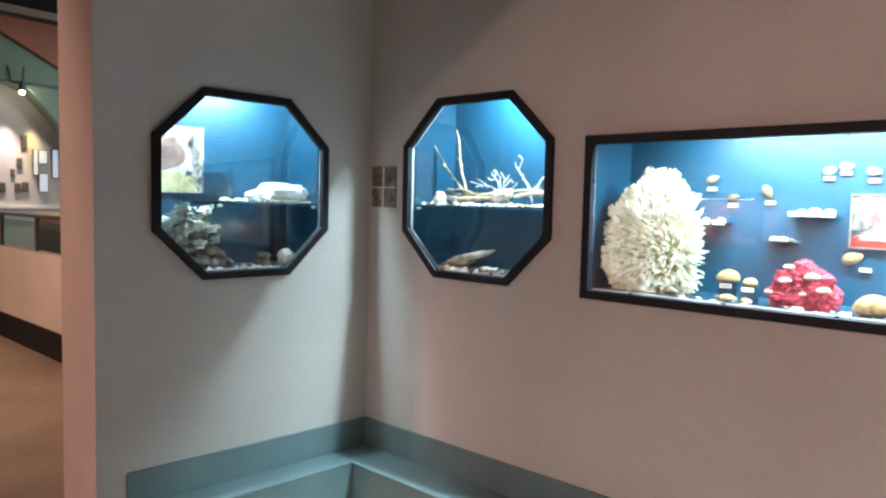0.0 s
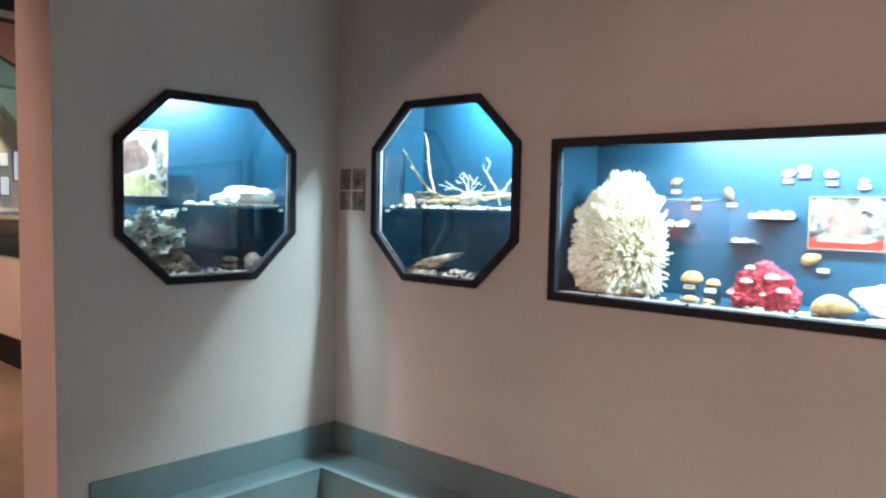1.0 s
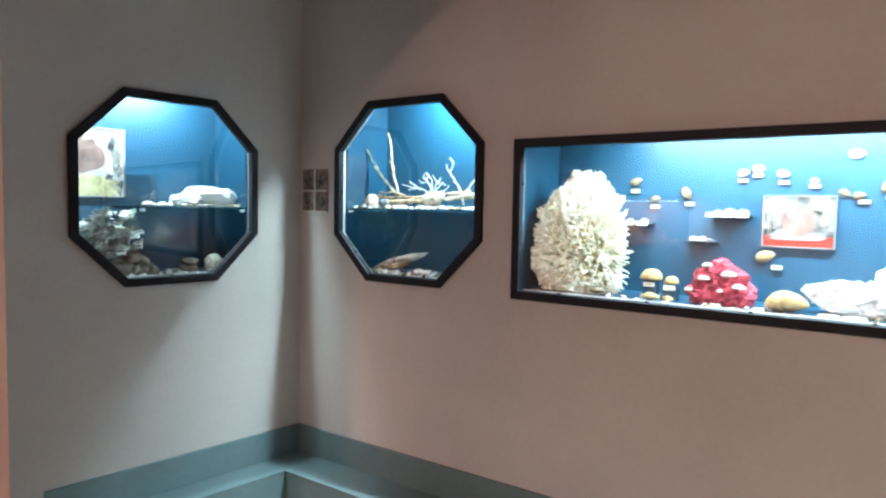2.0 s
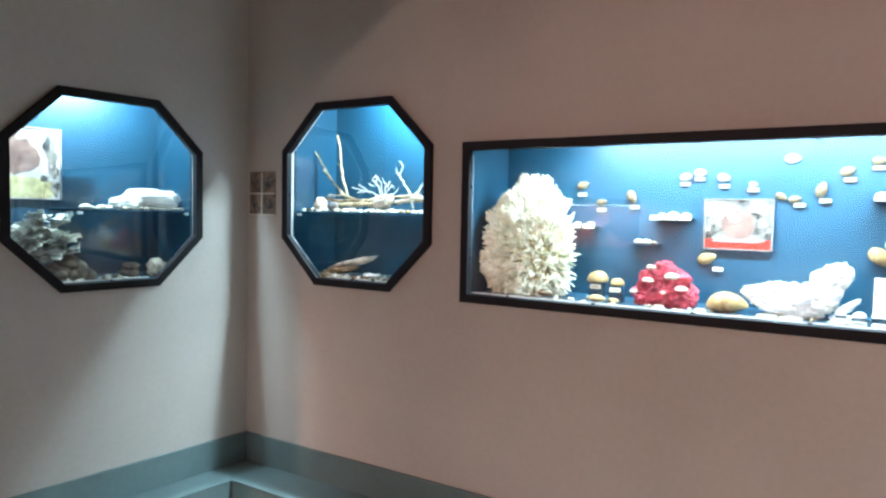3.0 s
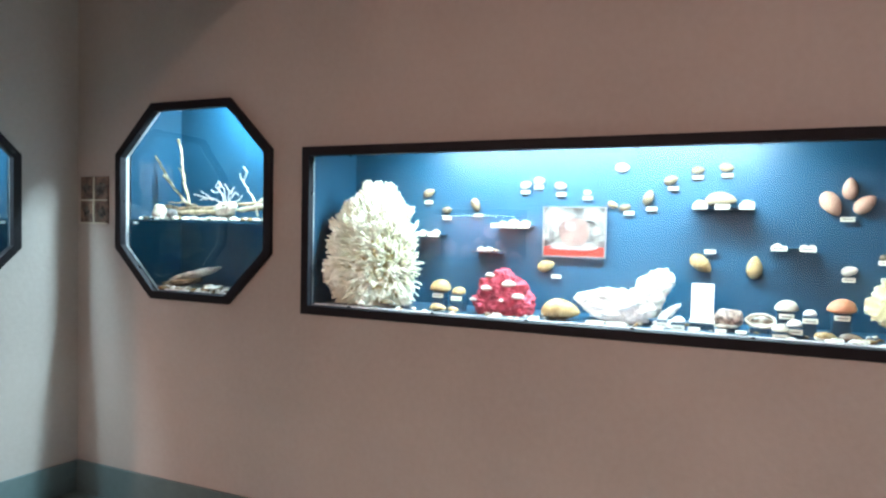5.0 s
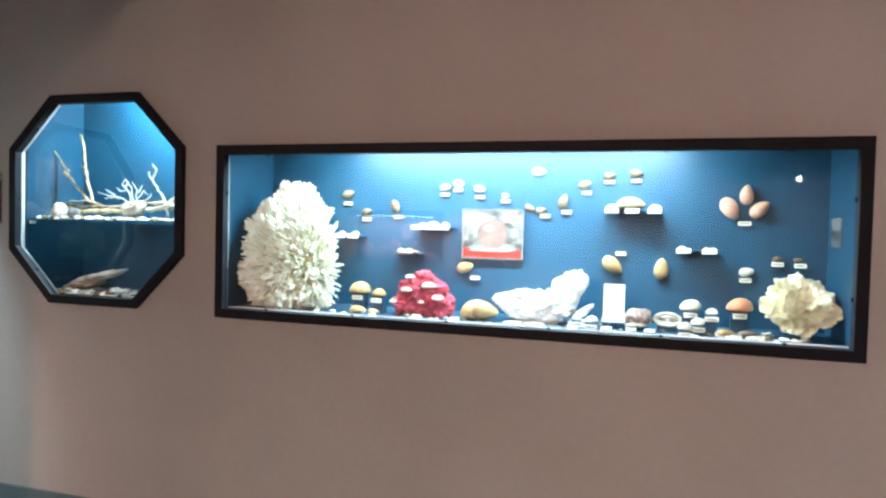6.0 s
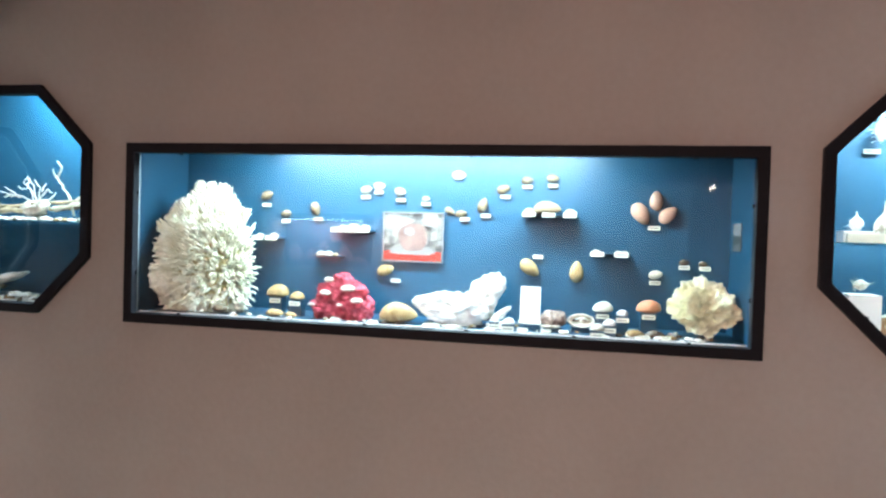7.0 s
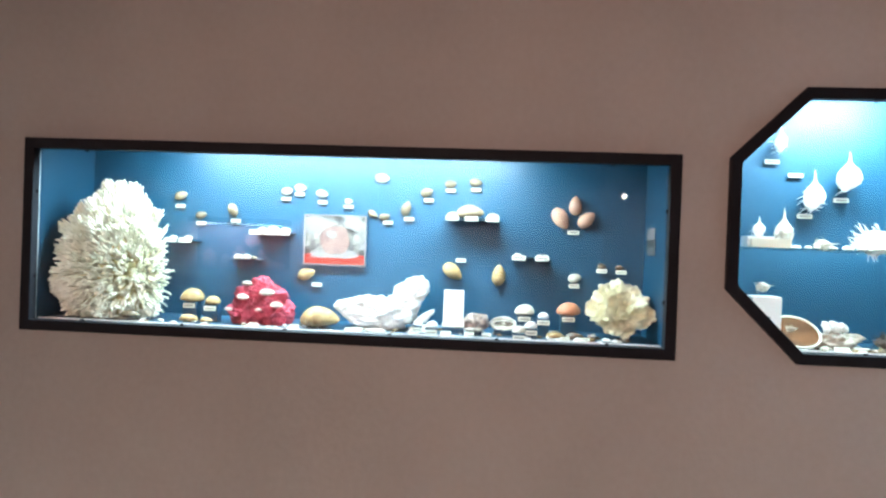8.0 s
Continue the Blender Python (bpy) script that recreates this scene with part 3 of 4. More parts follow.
red_coral(1.968, 0.15, FL)
for dx, dy, dz, s in ((-0.035, -0.065, 0.085, 0.042), (0.042, -0.055, 0.1, 0.052), (-0.085, -0.06, 0.045, 0.03), (0.078, -0.065, 0.062, 0.044), (-0.033, -0.035, 0.128, 0.04), (0.02, -0.075, 0.05, 0.022)):
    floor_cowrie(1.965 + dx, 0.15 + dy, FL + dz, s, RNG.uniform(-40, 40), "pale")
floor_cowrie(2.185, 0.1, FL, 0.13, 8, "gold", 0, 1.3)


def plate(bm, m, w, h, ruffle, seed, thick=0.0035, nu=16, nv=6, cup=0.45, flare=0.65):
    """A curled leaf of coral rising from its foot, its free edge crinkled at two scales."""
    g = [[], []]
    for s in (0, 1):
        for j in range(nv + 1):
            row = []
            for i in range(nu + 1):
                u, v = i / nu * 2 - 1, j / nv
                x = u * w * (1 - flare + flare * v ** 0.6)
                edge = 1 - 0.45 * u * u + 0.16 * noise.noise(Vector((u * 3, seed, 0))) + 0.1 * v * noise.noise(Vector((u * 9, seed, 4)))
                z = v * h * edge
                fold = math.sin(u * 5 + seed * 3) + 0.55 * v * math.sin(u * 13 + seed * 7)
                y = -cup * h * v * v + ruffle * v * fold + 0.3 * w * u * u + s * thick * (1.1 - 0.5 * v)
                row.append(bm.verts.new(m @ Vector((x, y, z))))
            g[s].append(row)
    for j in range(nv):
        for i in range(nu):
            bm.faces.new((g[0][j][i], g[0][j][i + 1], g[0][j + 1][i + 1], g[0][j + 1][i]))
            bm.faces.new((g[1][j][i], g[1][j + 1][i], g[1][j + 1][i + 1], g[1][j][i + 1]))
    rim = [(0, i) for i in range(nu + 1)] + [(j, nu) for j in range(1, nv + 1)] + [(nv, i) for i in range(nu - 1, -1, -1)] + [(j, 0) for j in range(nv - 1, 0, -1)]
    for (j, i), (l, k) in zip(rim, rim[1:] + rim[:1]):
        bm.faces.new((g[0][j][i], g[1][j][i], g[1][l][k], g[0][l][k]))


def lettuce_coral(m, material, label, seed):
    """Crinkled leaves round one foot, the outer ones spread flat, the inner ones curling forwards."""
    c = thing("lettuce_coral", m, label, "coral")
    rnd = random.Random(seed)
    part("root", lump(bmesh.new(), (0, 0.035, 0.085), (0.075, 0.04, 0.07), 0.3, 3, 3, 0.0, seed), material, c, smooth=True)
    for count, reach, length, lean, ahead in ((13, 0.028, 0.084, 4, 0.012), (10, 0.024, 0.07, 20, -0.008), (7, 0.018, 0.054, 34, -0.024), (4, 0.01, 0.04, 50, -0.034)):
        for k in range(count):
            a = 360 * (k + rnd.uniform(-0.3, 0.3)) / count
            n = length * rnd.uniform(0.82, 1.14)
            if 135 < a % 360 < 225:
                n *= 0.8
            bm = bmesh.new()
            turn = pose(0, 0, 0.098, -24) @ pose(0, ahead + rnd.uniform(-0.01, 0.01), 0, 0, a, 0) @ pose(0, 0, reach, lean + rnd.uniform(-9, 9), 0, rnd.uniform(-20, 20))
            plate(bm, turn, n * rnd.uniform(0.42, 0.6), n, 0.075 * n, rnd.uniform(0, 9), 0.003, 20, 6, 0.25, 0.55)
            for v in bm.verts:
                v.co.z = max(v.co.z, 0.002)
                v.co.x = min(v.co.x, 0.105 + 0.25 * max(0.0, v.co.x - 0.105))
            part("coral_leaf", bm, material, c, smooth=True)


lettuce_coral(pose(3.163, 0.15, FL) @ Matrix.Diagonal((1, 1, 0.93, 1)), YELLOW_CORAL, "pale yellow leafy lettuce coral on the case floor", 21)


def shelf_coral(m, material, label, seed):
    """Thin brackets one above another, tipped up to one side, with pale crinkled rims."""
    c = thing("shelf_coral", m, label, "coral")
    rnd = random.Random(seed)
    part("root", lump(bmesh.new(), (-0.02, 0.05, 0.08), (0.12, 0.045, 0.085), 0.35, 3, 3, 0.0, seed), material, c)
    for k in range(34):
        f = (k + 0.5) / 34
        up = 0.02 + 0.17 * f
        x = rnd.uniform(-0.13, 0.12) * (1.1 - 0.45 * f) - 0.015
        bm = bmesh.new()
        w = rnd.uniform(0.03, 0.062)
        plate(bm, pose(x, rnd.uniform(-0.015, 0.03), up, rnd.uniform(58, 84), rnd.uniform(-28, -6), rnd.uniform(-35, 35)), w, rnd.uniform(0.05, 0.085), 0.14 * w, rnd.uniform(0, 9), 0.0045, 20, 6, 0.1, 0.5)
        for v in bm.verts:
            v.co.z = max(v.co.z, 0.002)
        part("coral_bracket", bm, material, c, smooth=True)


def white_coral(x, y, z):
    c = thing("white_coral", pose(x, y, z), "bright white lobed coral with a raised frilled lobe", "coral")

    def lobe(bm, at, radii, tip, amp, seed, level=5):
        b = lump(bmesh.new(), (0, 0, 0), radii, amp, 2.4, level, None, seed, 0.0016)
        me = bpy.data.meshes.new("lobe")
        bmesh.ops.transform(b, matrix=pose(*at, 0, tip, 0), verts=b.verts)
        for v in b.verts:
            v.co.z = max(v.co.z, 0.001)
        b.to_mesh(me)
        b.free()
        bm.from_mesh(me)
        bpy.data.meshes.remove(me)
    bm = bmesh.new()
    lobe(bm, (-0.07, 0, 0.062), (0.082, 0.065, 0.043), -4, 0.26, 1.0)
    lobe(bm, (-0.128, -0.005, 0.066), (0.045, 0.045, 0.022), 12, 0.25, 2.0)
    lobe(bm, (0.015, -0.005, 0.052), (0.082, 0.07, 0.054), 0, 0.28, 5.0)
    lobe(bm, (-0.03, -0.04, 0.03), (0.09, 0.03, 0.028), 4, 0.3, 8.0)
    part("base_lobe", bm, WHITE_CORAL, c, smooth=True)
    bm = bmesh.new()
    lobe(bm, (0.07, 0.0, 0.1), (0.05, 0.045, 0.082), 34, 0.26, 4.0)
    lobe(bm, (0.112, 0.0, 0.14), (0.032, 0.03, 0.026), 10, 0.26, 6.0)
    for px, pz, r in ((0.098, 0.166, 0.014), (0.116, 0.17, 0.012), (0.132, 0.156, 0.012), (0.083, 0.158, 0.01)):
        lobe(bm, (px, -0.005, pz), (r, r, r), 0, 0.3, px * 50, 3)
    part("raised_lobe", bm, WHITE_CORAL, c, smooth=True)
    bm = bmesh.new()
    lobe(bm, (0.128, -0.02, 0.042), (0.042, 0.022, 0.012), -40, 0.25, 3.0, 4)
    part("spur", bm, WHITE_CORAL, c, smooth=True)
    bm = bmesh.new()
    lobe(bm, (0.12, -0.045, 0.012), (0.036, 0.02, 0.01), -6, 0.25, 7.0, 4)
    part("spur", bm, WHITE_CORAL, c, smooth=True)


white_coral(2.393, 0.17, FL)


def stand(x, y, w, h, d=0.035, material=BLUE, label="small blue painted display block"):
    single("display_block", boxed(-w / 2, w / 2, -d / 2, d / 2, 0, h, 0.0015), material, pose(x, y, FL), label, "stand", "display blocks")
    return FL + h


# white card on a block
stand(2.622, 0.125, 0.07, 0.02)
b = thing("information_card", pose(2.622, 0.125, FL + 0.02, -6), "upright blank white card on a small block", "card")
part("card", boxed(-0.033, 0.033, -0.003, 0.003, 0, 0.122, 0.001), WHITE, b)
part("foot", boxed(-0.036, 0.036, -0.014, -0.0035, 0, 0.012, 0.001), CARD, b)
SPECKLED = mat("speckled_shell", (0.07, 0.04, 0.035), 0.3, 0.3, 75, 200, 0.1, second=(0.3, 0.21, 0.17), coat=0.3)
s = thing("turban_shell", pose(2.697, 0.13, FL + 0.0125, 0, 0, 12), "brown and white speckled rounded shell on a low block", "shell")
part("body_whorl", lump(bmesh.new(), (0, 0, 0.026), (0.043, 0.036, 0.03), 0.14, 2.0, 4, 0.0, 2.2), SPECKLED, s, smooth=True)
part("spire", lump(bmesh.new(), (0.024, 0.004, 0.04), (0.018, 0.016, 0.014), 0.12, 2.0, 3, None, 3.3), SPECKLED, s, smooth=True)
part("lip", lump(bmesh.new(), (-0.012, -0.028, 0.006), (0.034, 0.012, 0.006), 0.12, 2.0, 3, 0.0, 4.1), PALE_SHELL, s, "pale lip", smooth=True)
s = thing("open_shell", pose(2.787, 0.14, FL + 0.034, 62, 0, -8), "dark-mouthed open shell with a pale rim", "shell")
bm = lump(bmesh.new(), (0, 0, -0.008), (0.042, 0.024, 0.02), 0.08, 2.0, 4, None, 7.7)
part("shell_back", bm, PALE_SHELL, s, smooth=True)
n = 28
part("rim", tube(bmesh.new(), [(0.04 * math.cos(6.2832 * k / n), 0.021 * math.sin(6.2832 * k / n), 0.009) for k in range(n + 1)], [0.004] * (n + 1), 7), PALE_SHELL, s, "pale rim", smooth=True)
# mouth is a solid dark lump set inside the rim, not an opening
part("mouth", lump(bmesh.new(), (0.002, 0, 0.0095), (0.031, 0.0085, 0.003), 0.1, 2.0, 3, None, 5.0), DARK_SHELL, s, "dark oval lump at the mouth", smooth=True)
single("display_block", boxed(-0.03, 0.03, -0.02, 0.02, 0, 0.012, 0.001), BLUE, pose(2.697, 0.13, FL), "low blue painted display block", "stand", "display blocks")
single("display_block", boxed(-0.03, 0.03, -0.02, 0.02, 0, 0.018, 0.001), BLUE, pose(2.787, 0.14, FL), "low blue painted display block", "stand", "display blocks")
for x, y, h, w, kind, dx in ((2.854, 0.15, 0.08, 0.064, "pale", 0), (2.915, 0.14, 0.072, 0.036, "white", 0), (2.996, 0.15, 0.085, 0.076, "orange", 0), (2.872, 0.08, 0.045, 0.04, "white", 0),
                             (2.835, 0.06, 0.03, 0.044, "pale", 0), (1.728, 0.15, 0.076, 0.082, "brown", 0), (1.805, 0.14, 0.07, 0.054, "brown", 0), (2.555, 0.1, 0.03, 0.04, "white", 0),
                             (2.508, 0.11, 0.034, 0.03, "white", 0)):
    top = stand(x, y, min(w, 0.05), h - 0.012)
    dome_shell(x, y, top, w, kind, RNG.uniform(-30, 30))
    label_card(x, y - 0.022, top - 0.012, width=0.04, height=0.015, lean=-4)
floor_cowrie(1.755, 0.07, FL + 0.004, 0.064, 5, "gold")
floor_cowrie(1.815, 0.07, FL + 0.004, 0.046, -10, "gold")
floor_cowrie(2.95, 0.08, FL, 0.062, 10, "gold")
floor_cowrie(3.012, 0.085, FL, 0.062, -5, "dark")
floor_cowrie(1.56, 0.055, FL + 0.012, 0.06, 4, "brown")
floor_cowrie(3.06, 0.07, FL, 0.034, 20, "gold")
floor_cowrie(3.03, 0.06, FL, 0.03, -20, "pale")

# small loose shells strewn along the floor of the long case
rnd = random.Random(8)
for i in range(105):
    x, y, s = rnd.uniform(1.58, 3.22), rnd.uniform(0.03, 0.13) + 0.1 * (rnd.random() < 0.25), rnd.uniform(0.011, 0.027)
    if rnd.random() < 0.5:
        put(COWRIES[rnd.choice(("pale", "pale", "brown", "gold"))], "small_shell", pose(x, y, FL + 0.13 * s, rnd.uniform(-20, 20), 0, rnd.uniform(0, 360)), (s, s, s),
            "small glossy shell strewn on the case floor", "shell", "strewn shells")
    else:
        put(DOMES[rnd.choice(("pale", "white", "white"))], "small_shell", pose(x, y, FL + 0.1 * s, 0, 0, rnd.uniform(0, 360)), (s, s * 0.9, s * 0.7),
            "small pale ribbed shell strewn on the case floor", "shell", "strewn shells")
for i in range(16):
    label_card(rnd.uniform(1.9, 3.15), rnd.uniform(0.04, 0.07), FL + 0.008, width=0.03, height=0.012, lean=-50)


# ---- octagonal cases ----
SHELF = glass_mat("shelf_glass", (0.72, 0.88, 0.84))


def glass_shelf(m, x0, x1, y0, y1, z, clear=False):
    s = thing("glass_shelf", m @ pose((x0 + x1) / 2, 0, z), "clear greenish glass shelf inside the case", "shelf", "glass shelves")
    w = (x1 - x0) / 2
    pane = part("shelf_plate", boxed(-w, w, y0, y1, -0.008, 0, 0.001), SHELF, s)
    pane.visible_shadow = not clear
    for x in (-w + 0.012, w - 0.012):
        part("bracket", boxed(x - 0.009, x + 0.009, y0 + 0.004, y0 + 0.02, -0.02, -0.0085, 0.002), WHITE, s, "white bracket")


def strewn(m, x0, x1, y0, y1, z, count, s0, s1, seed, kinds=("pale", "white")):
    r = random.Random(seed)
    for i in range(count):
        s = r.uniform(s0, s1)
        p = m @ pose(r.uniform(x0, x1), r.uniform(y0, y1), z + 0.1 * s, 0, 0, r.uniform(0, 360))
        k = r.choice(kinds)
        if k in DOMES and r.random() < 0.6 or k not in COWRIES:
            put(DOMES[k], "small_shell", p, (s, s * r.uniform(0.7, 1), s * r.uniform(0.5, 0.9)), "small pale shell lying among pebbles", "shell", "strewn shells")
        else:
            put(COWRIES[k], "small_shell", p, (s, s, s), "small worn shell lying among pebbles", "shell", "strewn shells")


def pebble(m, radii, material, label, seed, group="stones"):
    bm = lump(bmesh.new(), (0, 0, radii[2] * 0.9), radii, 0.25, 1.8, 3, 0.0, seed)
    single("stone", bm, material, m, label, "stone", group, True)


# case in the west wall
glass_shelf(A_FRAME, -0.765, -0.277, 0.045, 0.327, 1.515)
print_board("photograph", A_FRAME @ pose(-0.845, 0.318, 1.702), 0.25, 0.292, P_PALE, (
    (-0.02, -0.105, 0.15, 0.05, 0.2, P_YELLOW), (-0.11, -0.04, 0.03, 0.035, 0.6, P_DARK), (0.09, 0.035, 0.024, 0.05, 0.9, P_DARK), (0.1, -0.03, 0.022, 0.026, 0.9, P_DARK),
    (0.075, 0.09, 0.018, 0.03, 0.9, P_GREY), (0.105, -0.1, 0.018, 0.03, 0.9, P_DARK), (0.06, -0.06, 0.02, 0.014, 0.9, P_DARK), (-0.04, 0.03, 0.085, 0.07, 0.35, P_PINK),
    (-0.07, 0.085, 0.04, 0.05, 0.4, P_PINK)),
    "colour photograph of a pale sea creature over yellow sand", P_PALE, False)
shelf_coral(A_FRAME @ pose(-0.845, 0.15, 1.29), GREY_CORAL, "grey-white leafy coral leaning on dark stones", 33)
c = thing("sea_snail_shell", A_FRAME @ pose(-0.42, 0.16, 1.516), "large bulky bleached white shell on the shelf", "shell")
bm = bmesh.new()
lump(bm, (0.02, 0, 0.045), (0.14, 0.075, 0.05), 0.22, 1.9, 4, 0.0, 2.5)
lump(bm, (-0.09, -0.01, 0.028), (0.075, 0.06, 0.032), 0.25, 2.5, 4, 0.0, 4.5)
part("body_whorl", bm, WHITE_CORAL, c, smooth=True)
bm = bmesh.new()
for k in range(12):
    p = Vector((-0.13 + 0.024 * k, -0.055 - 0.012 * math.sin(k * 0.3), 0.006))
    lump(bm, p, (0.014, 0.014, 0.009), 0.2, 3, 2, 0.0, k)
part("frilled_lip", bm, PALE_SHELL, c, smooth=True)
for x, s in ((-0.705, 0.05), (-0.685, 0.034), (-0.64, 0.045), (-0.61, 0.036)):
    put(DOMES["pale"], "small_shell", A_FRAME @ pose(x, 0.12, 1.516 + s * 0.11, 0, 0, 40 * x), (s, s, s * 0.8), "small grey-white shell on the glass shelf", "shell", "shelf shells")
for x, y, z, r, k in ((-0.9, 0.17, 0, 0.085, 1), (-0.79, 0.19, 0, 0.075, 2), (-0.97, 0.2, 0, 0.07, 3), (-0.83, 0.1, 0, 0.045, 4), (-0.72, 0.12, 0, 0.042, 5), (-0.76, 0.16, 0.05, 0.05, 15),
                      (-0.68, 0.16, 0, 0.034, 16), (-0.77, 0.08, 0, 0.026, 17), (-0.7, 0.08, 0, 0.022, 18), (-0.72, 0.16, 0.03, 0.036, 19)):
    pebble(A_FRAME @ pose(x, y, 1.222 + z, 0, 0, 37 * k), (r, r * 0.7, 0.016 + 0.28 * r), STONE, "dark brown-grey stone under the coral", k)
pebble(A_FRAME @ pose(-0.39, 0.13, 1.222), (0.042, 0.04, 0.04), PALE_SHELL, "rounded pale ball-like stone on the floor", 6)
for x, y, r, k in ((-0.5, 0.17, 0.04, 7), (-0.495, 0.16, 0.03, 8)):
    pebble(A_FRAME @ pose(x, y, 1.222 + (0.03 if k == 8 else 0)), (r * 1.2, 0.03, 0.017), STONE, "dark brown stone stacked on another", k)
strewn(A_FRAME, -0.8, -0.33, 0.05, 0.14, 1.222, 34, 0.016, 0.04, 51, ("pale", "white", "brown", "pale"))
single("acrylic_sheet", boxed(-0.07, 0.07, 0, 0.004, -0.08, 0.08), ACRYL, A_FRAME @ pose(-0.655, 0.3, 1.62), "clear acrylic sheet hung on the back panel", "sheet")

# case with twigs
glass_shelf(B_FRAME, 0.3, 1.058, 0.045, 0.327, 1.523)


def branch(bm, pts, r0, r1, seed):
    """A crooked stick through points, thinner towards its end, with knots."""
    r = random.Random(seed)
    out, rad = [], []
    n = len(pts) - 1
    for i in range(n * 4 + 1):
        k, f = min(i // 4, n - 1), (i - 4 * min(i // 4, n - 1)) / 4
        p = Vector(pts[k]).lerp(Vector(pts[k + 1]), f)
        out.append(p + Vector((r.uniform(-1, 1), r.uniform(-1, 1), r.uniform(-1, 1))) * 0.003)
        rad.append((r0 + (r1 - r0) * i / (4 * n)) * r.uniform(0.85, 1.25))
    tube(bm, out, rad, 7, 0.12)


c = thing("driftwood_twigs", pose(0.5, 0.17, 1.524), "bleached forked twigs and driftwood along the shelf", "driftwood")
bm = bmesh.new()
branch(bm, ((0.02, 0, 0.05), (-0.05, 0, 0.11), (-0.12, 0.01, 0.17), (-0.17, 0.01, 0.235), (-0.225, 0.01, 0.32)), 0.008, 0.0035, 1)
branch(bm, ((-0.115, 0.01, 0.165), (-0.125, -0.01, 0.19), (-0.137, -0.01, 0.2)), 0.007, 0.004, 2)
part("forked_twig", bm, WOOD, c, smooth=True)
bm = bmesh.new()
branch(bm, ((0.02, 0, 0.05), (-0.012, 0, 0.12), (-0.034, 0, 0.2), (-0.042, 0, 0.27), (-0.058, 0, 0.355)), 0.0068, 0.0046, 3)
branch(bm, ((-0.036, 0, 0.215), (-0.05, 0, 0.222), (-0.056, 0, 0.235)), 0.004, 0.002, 31)
branch(bm, ((-0.034, 0, 0.19), (-0.018, 0, 0.2)), 0.004, 0.002, 32)
part("upright_twig", bm, WOOD, c, smooth=True)
bm = bmesh.new()
branch(bm, ((-0.15, 0.02, 0.06), (-0.02, 0, 0.05), (0.15, -0.02, 0.055), (0.3, 0, 0.045), (0.46, 0.02, 0.06)), 0.009, 0.007, 4)
branch(bm, ((-0.06, -0.03, 0.03), (0.1, -0.04, 0.035), (0.25, -0.02, 0.04)), 0.012, 0.008, 5)
branch(bm, ((0.05, 0.0, 0.06), (-0.02, -0.01, 0.08), (-0.1, -0.02, 0.075)), 0.006, 0.003, 14)
branch(bm, ((0.1, -0.03, 0.04), (0.2, -0.03, 0.062), (0.33, -0.02, 0.072), (0.42, 0.0, 0.085)), 0.008, 0.005, 15)
part("driftwood_bar", bm, WOOD, c, smooth=True)
c2 = thing("branching_coral", pose(0.65, 0.16, 1.535), "small white branching coral on the driftwood", "coral")
for k, pts in enumerate((((0.07, 0.05), (0.0, 0.08), (-0.06, 0.093), (-0.11, 0.105)), ((0.01, 0.078), (-0.04, 0.083), (-0.085, 0.08)),
                         ((0.07, 0.06), (0.035, 0.11), (0.0, 0.135), (0.012, 0.152)), ((0.035, 0.11), (0.034, 0.138), (0.018, 0.158)),
                         ((0.07, 0.07), (0.066, 0.125), (0.036, 0.155)), ((0.07, 0.06), (0.088, 0.115), (0.072, 0.148)),
                         ((0.075, 0.07), (0.108, 0.11), (0.132, 0.098)), ((0.09, 0.1), (0.1, 0.132)), ((0.035, 0.11), (0.005, 0.113), (-0.012, 0.124)),
                         ((0.0, 0.08), (-0.03, 0.1), (-0.062, 0.115)), ((0.08, 0.06), (0.125, 0.075), (0.15, 0.098)))):
    bm = bmesh.new()
    branch(bm, [(x, 0.012 * math.sin(5 * k + 30 * z), z) for x, z in pts], 0.0034, 0.002, 20 + k)
    part("branch", bm, WHITE_CORAL, c2, smooth=True)
part("foot", lump(bmesh.new(), (0.06, 0, 0.035), (0.05, 0.035, 0.03), 0.35, 2.5, 3, 0.0, 9), PALE_SHELL, c2, smooth=True)
c3 = thing("forked_coral_twig", pose(0.88, 0.17, 1.524), "thin white forked coral twig on pebbles", "coral")
bm = bmesh.new()
branch(bm, ((0, 0, 0.02), (-0.015, 0, 0.08), (-0.05, 0, 0.13), (-0.078, 0, 0.17)), 0.005, 0.0035, 61)
branch(bm, ((-0.078, 0, 0.17), (-0.062, 0, 0.192), (-0.06, 0, 0.213), (-0.078, 0, 0.228)), 0.0045, 0.0028, 62)
branch(bm, ((-0.074, 0, 0.165), (-0.094, 0, 0.18), (-0.096, 0, 0.2)), 0.0038, 0.0026, 63)
branch(bm, ((-0.005, 0, 0.07), (0.03, 0, 0.1), (0.075, 0, 0.155), (0.12, 0, 0.185)), 0.005, 0.003, 64)
branch(bm, ((-0.09, 0, 0.045), (0.0, -0.01, 0.065), (0.1, 0, 0.07), (0.16, 0, 0.055)), 0.009, 0.007, 65)
part("twig", bm, CORAL, c3, smooth=True)
pebble(pose(0.775, 0.13, 1.56), (0.024, 0.022, 0.024), PALE_SHELL, "round pale sea urchin shell on the driftwood", 14)
pebble(pose(0.405, 0.1, 1.524), (0.03, 0.028, 0.034), PALE_SHELL, "round pale sea urchin shell on the shelf", 12)
pebble(pose(0.49, 0.09, 1.524), (0.026, 0.024, 0.024), P_WHITE, "rounded white pebble on the shelf", 13)
strewn(B_FRAME, 0.33, 1.03, 0.06, 0.13, 1.524, 70, 0.018, 0.045, 71, ("pale", "white", "brown", "white"))
strewn(B_FRAME, 0.36, 0.98, 0.13, 0.25, 1.524, 30, 0.025, 0.05, 72, ("pale", "white"))
